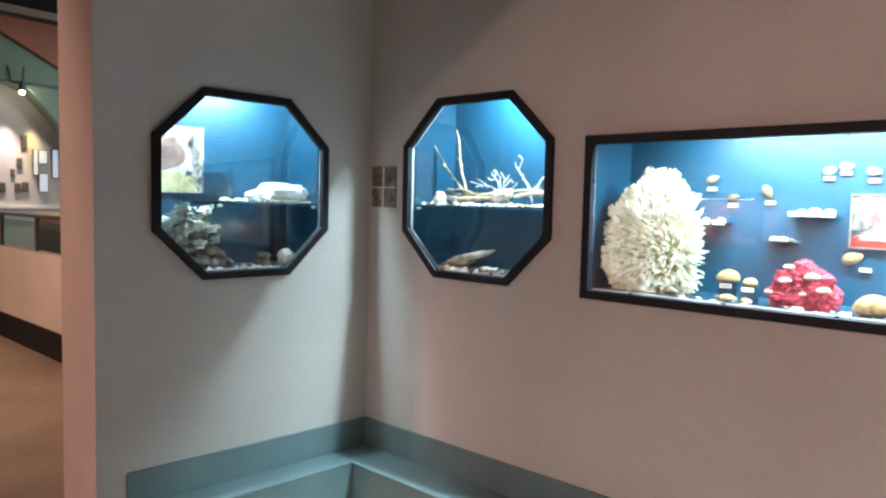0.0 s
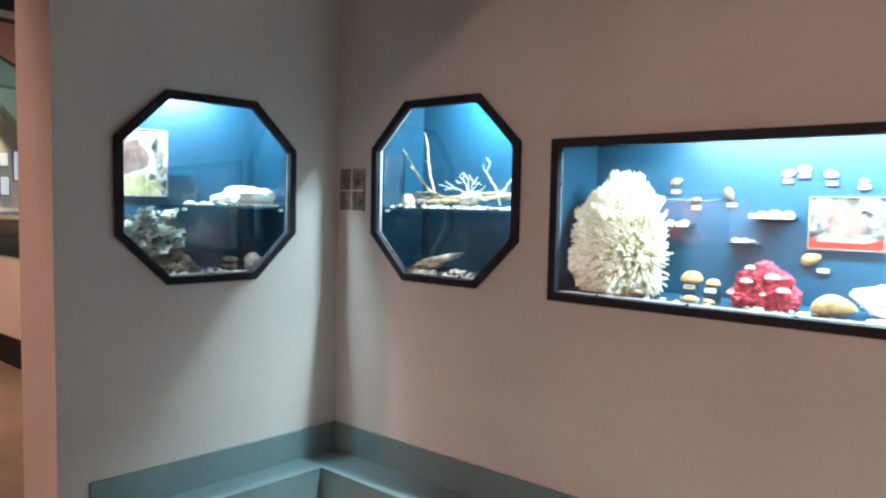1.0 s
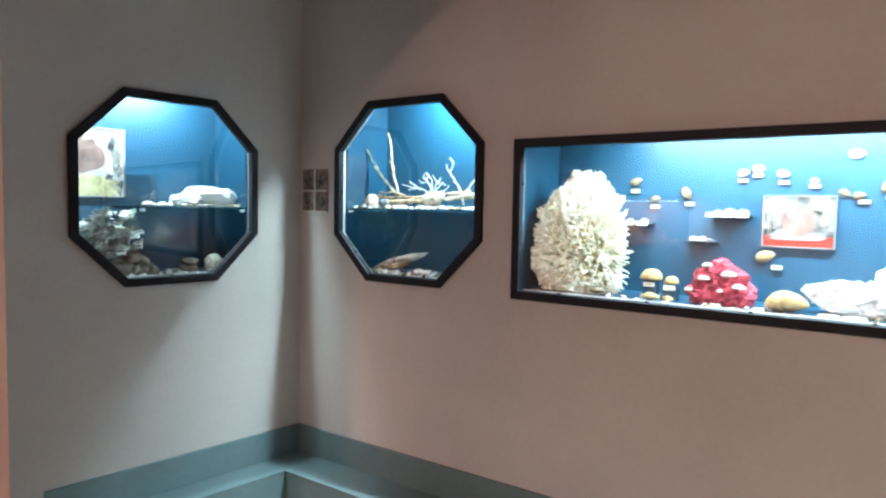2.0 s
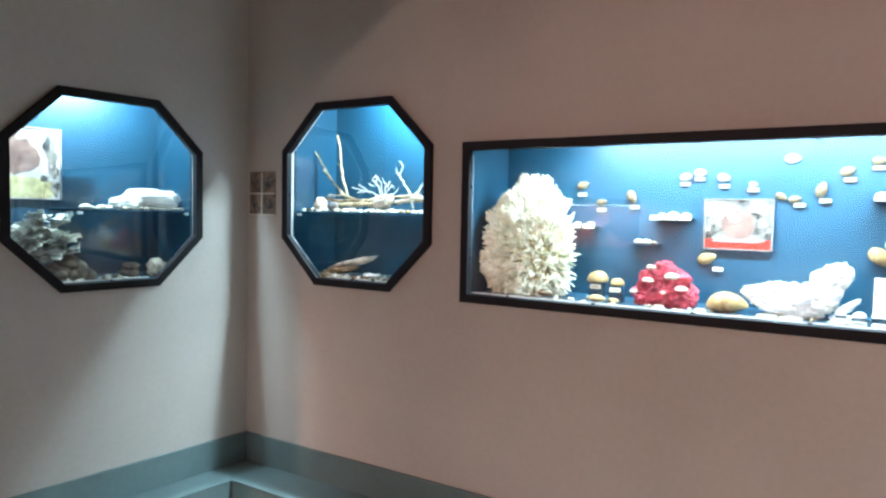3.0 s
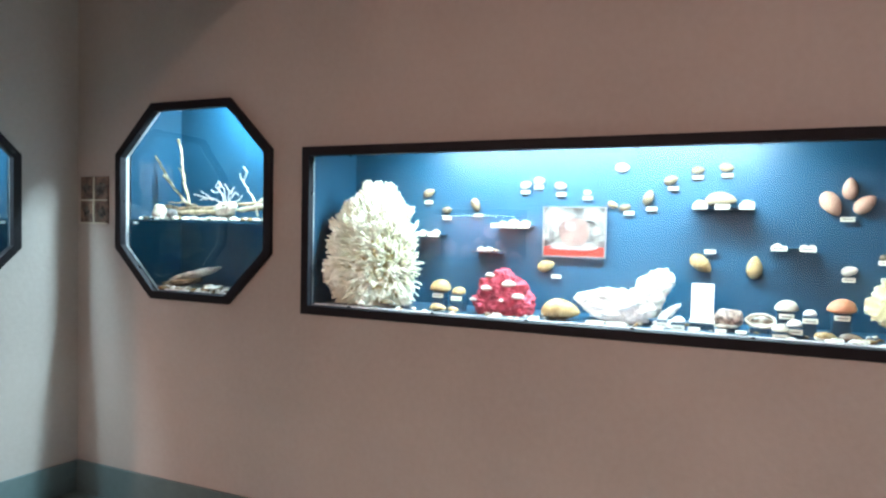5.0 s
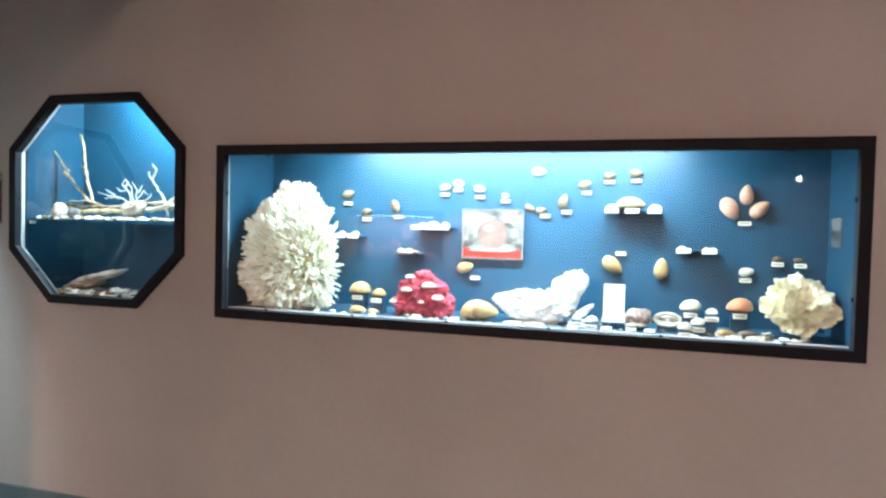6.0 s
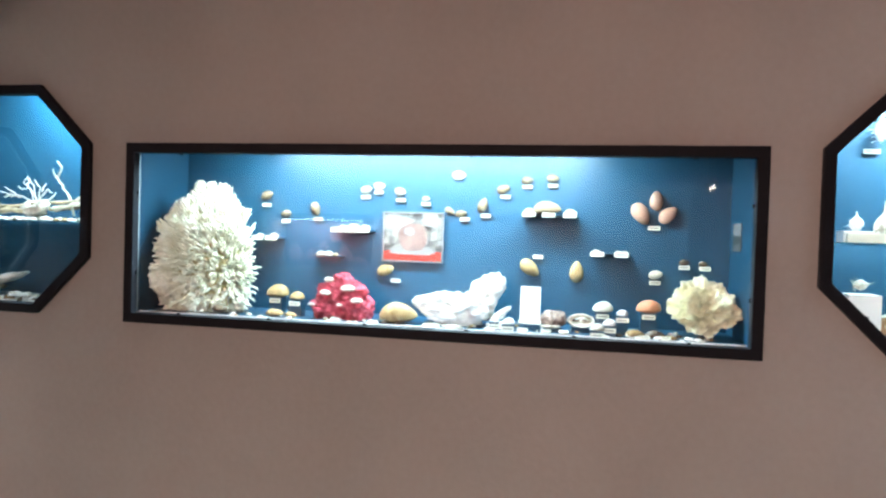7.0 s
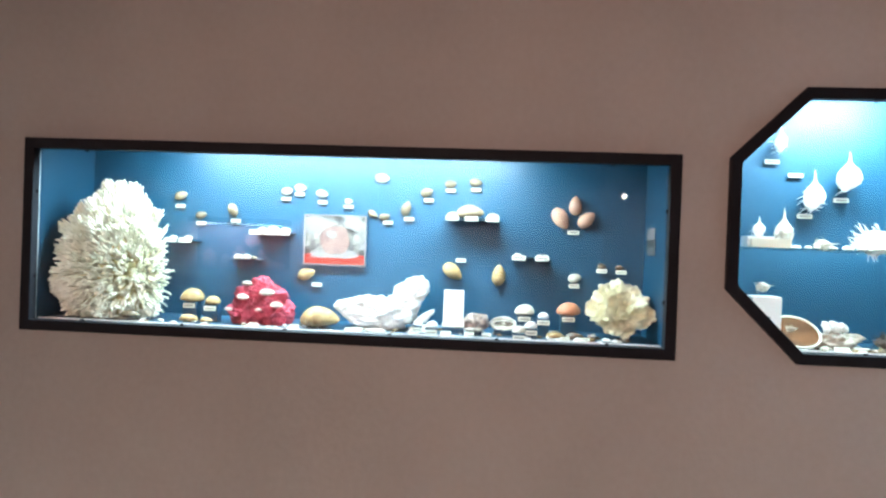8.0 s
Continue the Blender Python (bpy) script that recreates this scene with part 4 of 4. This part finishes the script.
for k, (x0, x1, z0, z1, w) in enumerate(((0.42, 0.69, 1.25, 1.315, 0.05), (0.4, 0.58, 1.235, 1.262, 0.06))):
    bm = bmesh.new()
    lump(bm, (0, 0, 0), ((x1 - x0) / 2, w, 0.016), 0.3, 3.5, 4, None, 30 + k)
    bmesh.ops.transform(bm, matrix=pose(0, 0, 0, 0, -math.degrees(math.atan2(z1 - z0, x1 - x0)), 0), verts=bm.verts)
    single("driftwood_slab", bm, WOOD if k else GREY_CORAL, pose((x0 + x1) / 2, 0.15, (z0 + z1) / 2 + 0.006), "flat weathered driftwood slab on the case floor", "driftwood", "driftwood slabs", True)
strewn(B_FRAME, 0.42, 0.86, 0.05, 0.13, 1.226, 44, 0.018, 0.045, 73, ("pale", "white", "brown"))
strewn(B_FRAME, 0.68, 0.82, 0.06, 0.11, 1.24, 8, 0.03, 0.05, 74, ("pale", "white"))

# four-picture card on the wall beside the corner
b = print_board("picture_card", pose(0.129, -0.0065, 1.604), 0.168, 0.206, P_BROWN, (
    (-0.045, 0.055, 0.026, 0.018, 0.9, P_DARK), (0.04, 0.05, 0.03, 0.026, 0.9, P_DARK), (-0.05, -0.05, 0.018, 0.02, 0.9, P_DARK), (0.05, -0.055, 0.024, 0.022, 0.9, P_DARK),
    (-0.02, 0.02, 0.014, 0.01, 0.8, P_PINK), (0.02, -0.03, 0.013, 0.016, 0.8, P_PINK), (-0.02, -0.07, 0.02, 0.012, 0.8, P_PINK)), "brown card with four small dim photographs", None, False)
part("divider", boxed(-0.003, 0.003, -0.0045, 0, -0.1, 0.1), CARD, b)
part("divider", boxed(-0.082, 0.082, -0.0045, 0, -0.003, 0.003), CARD, b)
part("margin", boxed(-0.084, 0.084, -0.0045, 0, -0.103, -0.097), CARD, b)


# case with spiny shells
def spiny_shell(m, length, spines, material, label, wide=0.3, seed=0):
    """A whorled shell: low spire, swollen ribbed body, narrow canal drawn out upwards, spines round the shoulder."""
    s = thing("spiny_shell", m, label, "shell", "spiny shells")
    r = random.Random(seed)
    prof = ((0.0, 0.06), (0.05, 0.34), (0.07, 0.3), (0.12, 0.66), (0.14, 0.62), (0.22, 0.93), (0.34, 1.0), (0.46, 0.93), (0.57, 0.72), (0.66, 0.38), (0.75, 0.17), (0.87, 0.1), (1.0, 0.04))
    bm, rows, n = bmesh.new(), [], 26
    for f, w in prof:
        row = []
        for k in range(n):
            a = 2 * math.pi * k / n
            q = w * wide * length * 0.42 * (1 + 0.13 * math.cos(5 * a + 7 * f) + 0.2 * noise.noise(Vector((math.cos(a) * 3, math.sin(a) * 3, f * 9 + seed))))
            row.append(bm.verts.new((q * math.cos(a) * (1.1 if math.cos(a) > 0 else 0.9) + 0.1 * length * wide * math.sin(2.6 * f - 0.5), q * 0.75 * math.sin(a), f * length)))
        rows.append(row)
    for p, q in zip(rows, rows[1:]):
        for k in range(n):
            bm.faces.new((p[k], p[(k + 1) % n], q[(k + 1) % n], q[k]))
    bm.faces.new(rows[0][::-1]), bm.faces.new(rows[-1])
    part("body_whorl", bm, material, s, smooth=True)
    bm = bmesh.new()
    for k in range(int(spines * 1.5)):
        a, f = r.uniform(0, 6.28), r.choice((0.06, 0.12, 0.16, 0.22, 0.28, 0.38, 0.5)) + r.uniform(-0.02, 0.02)
        w = wide * length * 0.36 * min(1.0, f * 4)
        d = Vector((math.cos(a), math.sin(a) * 0.6, r.uniform(-0.75, 0.1))).normalized()
        p = Vector((math.cos(a) * w, math.sin(a) * w * 0.75, f * length))
        q = length * r.uniform(0.08, 0.26) * (1.1 - f)
        tube(bm, (p, p + d * q * 0.5, p + d * q), (0.016 * length, 0.011 * length, 0.001), 5)
    part("spines", bm, material, s, smooth=True)
    return s


glass_shelf(B_FRAME, 3.475, 4.235, 0.045, 0.327, 1.533, True)
YB = 0.29
spiny_shell(pose(3.7, YB, 1.86), 0.1, 26, WHITE_CORAL, "white spiny murex shell fixed to the back panel", 0.46, 1)
spiny_shell(pose(3.813, YB, 1.662), 0.142, 22, WHITE_CORAL, "white long-tailed spiny shell on the back panel", 0.55, 2)
spiny_shell(pose(3.918, YB - 0.01, 1.73), 0.138, 6, WHITE_CORAL, "broad white ribbed shell on the back panel", 0.66, 3)
for x, z in ((3.69, 1.832), (3.805, 1.648), (3.923, 1.706), (3.77, 1.787)):
    label_card(x, 0.3205, z, width=0.05, height=0.016)
single("display_block", boxed(-0.04, 0.04, -0.03, 0.03, 0, 0.034, 0.001), WHITE, pose(3.575, 0.12, 1.534), "white display block on the shelf", "stand", "display blocks")
spiny_shell(pose(3.575, 0.12, 1.57), 0.06, 30, WHITE_CORAL, "small white spiny shell on a white block", 0.7, 4)
single("display_block", boxed(-0.06, 0.06, -0.004, 0.02, 0, 0.028, 0.001), CARD, pose(3.6, 0.075, 1.534), "cream card strip on the shelf edge", "stand", "display blocks")
spiny_shell(pose(3.665, 0.16, 1.534), 0.13, 8, PALE_SHELL, "grey-white pear-shaped shell standing on the shelf", 0.5, 5)
spiny_shell(pose(3.88, 0.15, 1.545, 0, 70, 0), 0.18, 40, WHITE_CORAL, "large white spiny shell lying on the shelf", 0.5, 6)
spiny_shell(pose(3.99, 0.17, 1.56, 0, 60, 0), 0.16, 40, WHITE_CORAL, "large white spiny shell lying on the shelf", 0.55, 7)
spiny_shell(pose(3.75, 0.13, 1.545, 0, 80, 0), 0.08, 24, PALE_SHELL, "small pale spiny shell lying on the shelf", 0.5, 8)
strewn(B_FRAME, 3.64, 4.1, 0.06, 0.14, 1.534, 26, 0.018, 0.04, 81)
FC = 1.22
single("display_block", boxed(-0.045, 0.045, -0.04, 0.04, 0, 0.16, 0.0015), WHITE, pose(3.605, 0.14, FC), "tall white display block on the case floor", "stand", "display blocks")
spiny_shell(pose(3.58, 0.13, FC + 0.185, 0, 75, 0), 0.06, 20, PALE_SHELL, "small pale spiny shell on a white block", 0.6, 9)
d = thing("wooden_dish", pose(3.705, 0.13, FC + 0.045, 36, 0, 0), "oval brown wooden dish with a cream rim", "dish")
bm = bmesh.new()
bmesh.ops.create_cone(bm, segments=36, radius1=0.062, radius2=0.072, depth=0.014, cap_ends=True)
part("bowl", bm, BROWN_WOOD, d)
bm = bmesh.new()
n = 36
tube(bm, [(0.072 * math.cos(2 * math.pi * k / n), 0.072 * math.sin(2 * math.pi * k / n), 0.008) for k in range(n + 1)], [0.004] * (n + 1), 8)
part("rim", bm, CARD, d, "cream rim", smooth=True)
spiny_shell(pose(3.67, 0.11, FC + 0.06, 60, 60, 0), 0.05, 10, PALE_SHELL, "small pale shell in the wooden dish", 0.4, 10)
spiny_shell(pose(3.8, 0.13, FC + 0.02, 0, 80, 20), 0.12, 18, PINK_SHELL, "pinkish brown spiny shell lying on the floor", 0.5, 11)
c = thing("rough_coral", pose(3.845, 0.15, FC), "rough pale coral lump with short knobs", "coral")
part("base", lump(bmesh.new(), (0, 0, 0.025), (0.065, 0.045, 0.032), 0.45, 2.8, 4, 0.0, 12.0, 0.003), PALE_SHELL, c, smooth=True)
bm = bmesh.new()
for k in range(16):
    a, n = RNG.uniform(-1.3, 1.3), RNG.uniform(0.018, 0.036)
    p = Vector((RNG.uniform(-0.03, 0.01), RNG.uniform(-0.02, 0.02), 0.045))
    lump(bm, p + Vector((math.sin(a) * n, RNG.uniform(-0.015, 0.015), math.cos(a) * n)), (0.011, 0.01, 0.014), 0.5, 3, 2, None, k)
part("knobs", bm, WHITE_CORAL, c, smooth=True)
spiny_shell(pose(3.95, 0.14, FC + 0.025, 0, 80, -10), 0.12, 30, STONE, "dark spiny shell lying on the floor", 0.5, 13)
strewn(B_FRAME, 3.75, 4.05, 0.06, 0.12, FC, 16, 0.02, 0.04, 82, ("pale", "brown"))
for x in (3.82, 3.88):
    label_card(x, 0.07, FC + 0.009, width=0.046, height=0.016, lean=-45)


# ---- the hall beyond the wall's end ----
def parapet():
    bm = boxed(-9.6, -1.9, 0.0, 0.14, 0, 0.965, 0.005)
    setting("parapet_wall", bm, PLASTER, label="low plastered parapet wall")
    setting("baseboard", boxed(-9.6, -1.9, -0.02, -0.001, 0, 0.26, 0.004), BLACK, label="dark skirting along the parapet")


parapet()
RAIL = mat("dark_rail_paint", (0.12, 0.12, 0.1), 0.4, 0.1, 10, 80, 0.02)
g = thing("railing", pose(-5.2, 0.07, 0.965), "steel railing with greenish glass panels on the parapet", "railing")
part("handrail", boxed(-4.2, 3.2, -0.03, 0.03, 0.33, 0.365, 0.008), STEEL, g)
for k in range(7):
    x = -4.0 + k * 1.08
    part("post", boxed(x - 0.02, x + 0.02, -0.02, 0.02, 0, 0.328, 0.003), RAIL, g)
    if k < 6:
        part("glass_panel", boxed(x + 0.06, x + 1.02, -0.004, 0.004, 0.02, 0.29), glass_mat("green_glass", (0.62, 0.8, 0.7)), g)
box_stand = thing("side_cabinet", pose(-5.55, 0.6, 0), "dark open cabinet behind the railing", "cabinet")
part("body", boxed(-0.35, 0.35, -0.2, 0.2, 0, 1.3, 0.006), STONE, box_stand)
part("top", boxed(-0.37, 0.37, -0.22, 0.22, 1.301, 1.33, 0.004), CARD, box_stand)

LIT = glow_mat("lit_panel", (0.5, 0.72, 1.0), 0.42)
for y0, y1, z0, z1 in ((1.665, 1.72, 1.85, 2.26), (1.745, 1.86, 2.04, 2.25), (1.75, 1.87, 1.57, 1.86), (1.95, 2.03, 1.81, 2.28)):
    p = thing("lit_panel", pose(-10, (y0 + y1) / 2, (z0 + z1) / 2), "glowing pale blue wall panel with dark edge", "light panel", "lit panels")
    h, w = (z1 - z0) / 2, (y1 - y0) / 2
    part("frame", boxed(0.002, 0.03, -w - 0.012, w + 0.012, -h - 0.012, h + 0.012, 0.003), RAIL, p)
    part("screen", boxed(0.031, 0.036, -w, w, -h, h), LIT, p)
for y, z, w, h in ((1.535, 2.37, 0.045, 0.12), (1.46, 2.02, 0.04, 0.09), (1.43, 1.62, 0.045, 0.08), (1.54, 1.64, 0.05, 0.08), (1.21, 1.62, 0.05, 0.08), (1.36, 1.86, 0.03, 0.06)):
    p = thing("wall_picture", pose(-10, y, z), "small dark framed picture on the far wall", "picture", "far wall pictures")
    part("frame", boxed(0.002, 0.02, -w, w, -h, h, 0.003), P_BROWN, p)
    part("print", boxed(0.021, 0.024, -w * 0.8, w * 0.8, -h * 0.8, h * 0.8), P_DARK, p)
setting("trim", boxed(-9.998, -9.96, -8, 6.9, 1.28, 1.33, 0.004), WHITE)


def spotlight(stem, m, on, label):
    s = thing("spotlight", m, label, "spotlight", "spotlights")
    bm = bmesh.new()
    bmesh.ops.create_cone(bm, segments=18, radius1=0.06, radius2=0.045, depth=0.14, cap_ends=True)
    part("housing", bm, RAIL, s)
    bm = bmesh.new()
    bmesh.ops.create_uvsphere(bm, u_segments=18, v_segments=12, radius=0.036, matrix=pose(0, 0, -0.092))
    part("bulb", bm, on, s, "glowing warm bulb")
    part("stem", boxed(-0.012, 0.012, -0.012, 0.012, 0.071, stem), RAIL, s)


BULB = glow_mat("bulb_glow", (1.0, 0.86, 0.7), 90.0)
spotlight(0.3, pose(-9.45, 1.36, 3.2, 0, 12, 0), BULB, "lit spotlight on the green roof beam")
spotlight(0.3, pose(4.57, -7.7, 2.29, 80, 0, 0), BULB, "lit spotlight facing the long case")
spotlight(H - MAIN_LAMP[2] - 0.28, pose(MAIN_LAMP[0], MAIN_LAMP[1] - 0.02, MAIN_LAMP[2] + 0.28), RAIL, "dark ceiling spotlight over the cases")

# fixtures out of view, added above the two hall lamps
spotlight(0.72, pose(-1.6, -5.02, 4.18), RAIL, "unseen dark ceiling spotlight over the hall floor")
spotlight(0.67, pose(-5.0, -4.02, 4.18), RAIL, "unseen dark ceiling spotlight over the hall floor")
# unseen housing and hanger, added only to carry the far fill lamp
f = thing("flood_light", Matrix(), "unseen square dark housing added behind the hall fill lamp", "flood light")
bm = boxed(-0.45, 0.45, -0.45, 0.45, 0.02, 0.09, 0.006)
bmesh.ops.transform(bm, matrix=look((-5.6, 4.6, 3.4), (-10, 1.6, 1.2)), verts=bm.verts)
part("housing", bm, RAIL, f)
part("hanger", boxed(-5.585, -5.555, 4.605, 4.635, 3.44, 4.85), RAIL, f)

# lit rose-lined case on the opposite wall, mirrored in the pane of the long case
ROSE = mat("rose_lining", (0.06, 0.02, 0.03), 0.7, 0.15, 8, 60, 0.05)
ROSE_SHELL = mat("rose_shell", (0.6, 0.24, 0.19), 0.5, 0.2, 6, 40, 0.1, second=(0.75, 0.42, 0.36))
SHOW = pose(-2.0, -10.5, 0)
g = thing("showcase", SHOW, "wide rose-lined wall showcase with lit corals", "showcase")
part("back_panel", boxed(-0.9, 0.9, 0.002, 0.03, 0.86, 1.75, 0.002), ROSE, g)
part("shelf_board", boxed(-0.9, 0.9, 0.031, 0.4, 0.86, 0.9, 0.004), ROSE_SHELL, g)
part("front_lip", boxed(-0.9, 0.9, 0.4005, 0.415, 0.85, 0.925, 0.004), P_PALE, g)
part("hood", boxed(-0.92, 0.92, 0.002, 0.42, 1.751, 1.85, 0.004), DARK, g)
part("light_tube", boxed(-0.8, 0.8, 0.3, 0.33, 1.725, 1.7505, 0.004), TUBE, g)
lamp("showcase_lamp", "AREA", SHOW @ pose(0, 0.315, 1.72, -34), 170, (1.0, 0.6, 0.52), 1.6, 0.03)
for x, w, h, k in ((-0.6, 0.16, 0.3, 1), (-0.28, 0.12, 0.24, 2), (-0.02, 0.17, 0.34, 3), (0.22, 0.09, 0.14, 4), (0.4, 0.1, 0.32, 5), (0.52, 0.07, 0.24, 6), (0.72, 0.12, 0.13, 7), (0.85, 0.04, 0.08, 8)):
    bm = lump(bmesh.new(), (0, 0, h * 0.5), (w * 0.75, w * 0.5, h * 0.6), 0.5, 2.6, 4, 0.0, k * 3.0)
    single("rose_coral", bm, ROSE_SHELL, SHOW @ pose(x, 0.2, 0.901), "rose-coloured coral piece on the showcase shelf", "coral", "rose corals", True)
d = thing("round_dish", SHOW @ pose(0.2, 0.07, 1.45), "round rose dish hung on the lined back panel", "dish")
bm = bmesh.new()
bmesh.ops.create_cone(bm, segments=32, radius1=0.11, radius2=0.15, depth=0.05, cap_ends=True, matrix=pose(0, 0, 0, -90))
part("dish", bm, ROSE_SHELL, d)
part("hanger", boxed(-0.01, 0.01, -0.039, -0.026, -0.01, 0.16), RAIL, d)

# sloping roof underside and beams of the hall
setting("roof_slope", prism(bmesh.new(), [(0.2, 4.47), (1.227, 3.95), (1.996, 3.556), (3.5, 2.79), (3.5, 0.95), (2.03, 2.57), (1.53, 3.16), (1.2, 3.27), (0.2, 3.35)], 0, 0.4), GREEN, pose(-9.99, 0, 0, 0, 0, 90) @ pose(0, -0.4, 0))
setting("roof_rose", prism(bmesh.new(), [(0.15, 4.84), (0.15, 4.48), (1.2, 3.94), (1.98, 3.54), (3.5, 2.77), (3.5, 4.84)], 0, 0.5), PINK_CEIL, pose(-9.5, 0, 0, 0, 0, 90) @ pose(0, -0.01, 0))
setting("beam_line", boxed(-9.58, -9.52, 0.2, 2.4, 3.24, 3.275), RAIL)
setting("column", boxed(4.35, 4.9, -8.5, -7.97, 0, H, 0.01), PLASTER)
setting("beam_dark", boxed(-7.2, -6.6, -6, 5, 3.72, 4.6), DARK)
setting("beam_edge", boxed(-6.6, -6.55, -6, 5, 3.64, 3.715), CEIL)
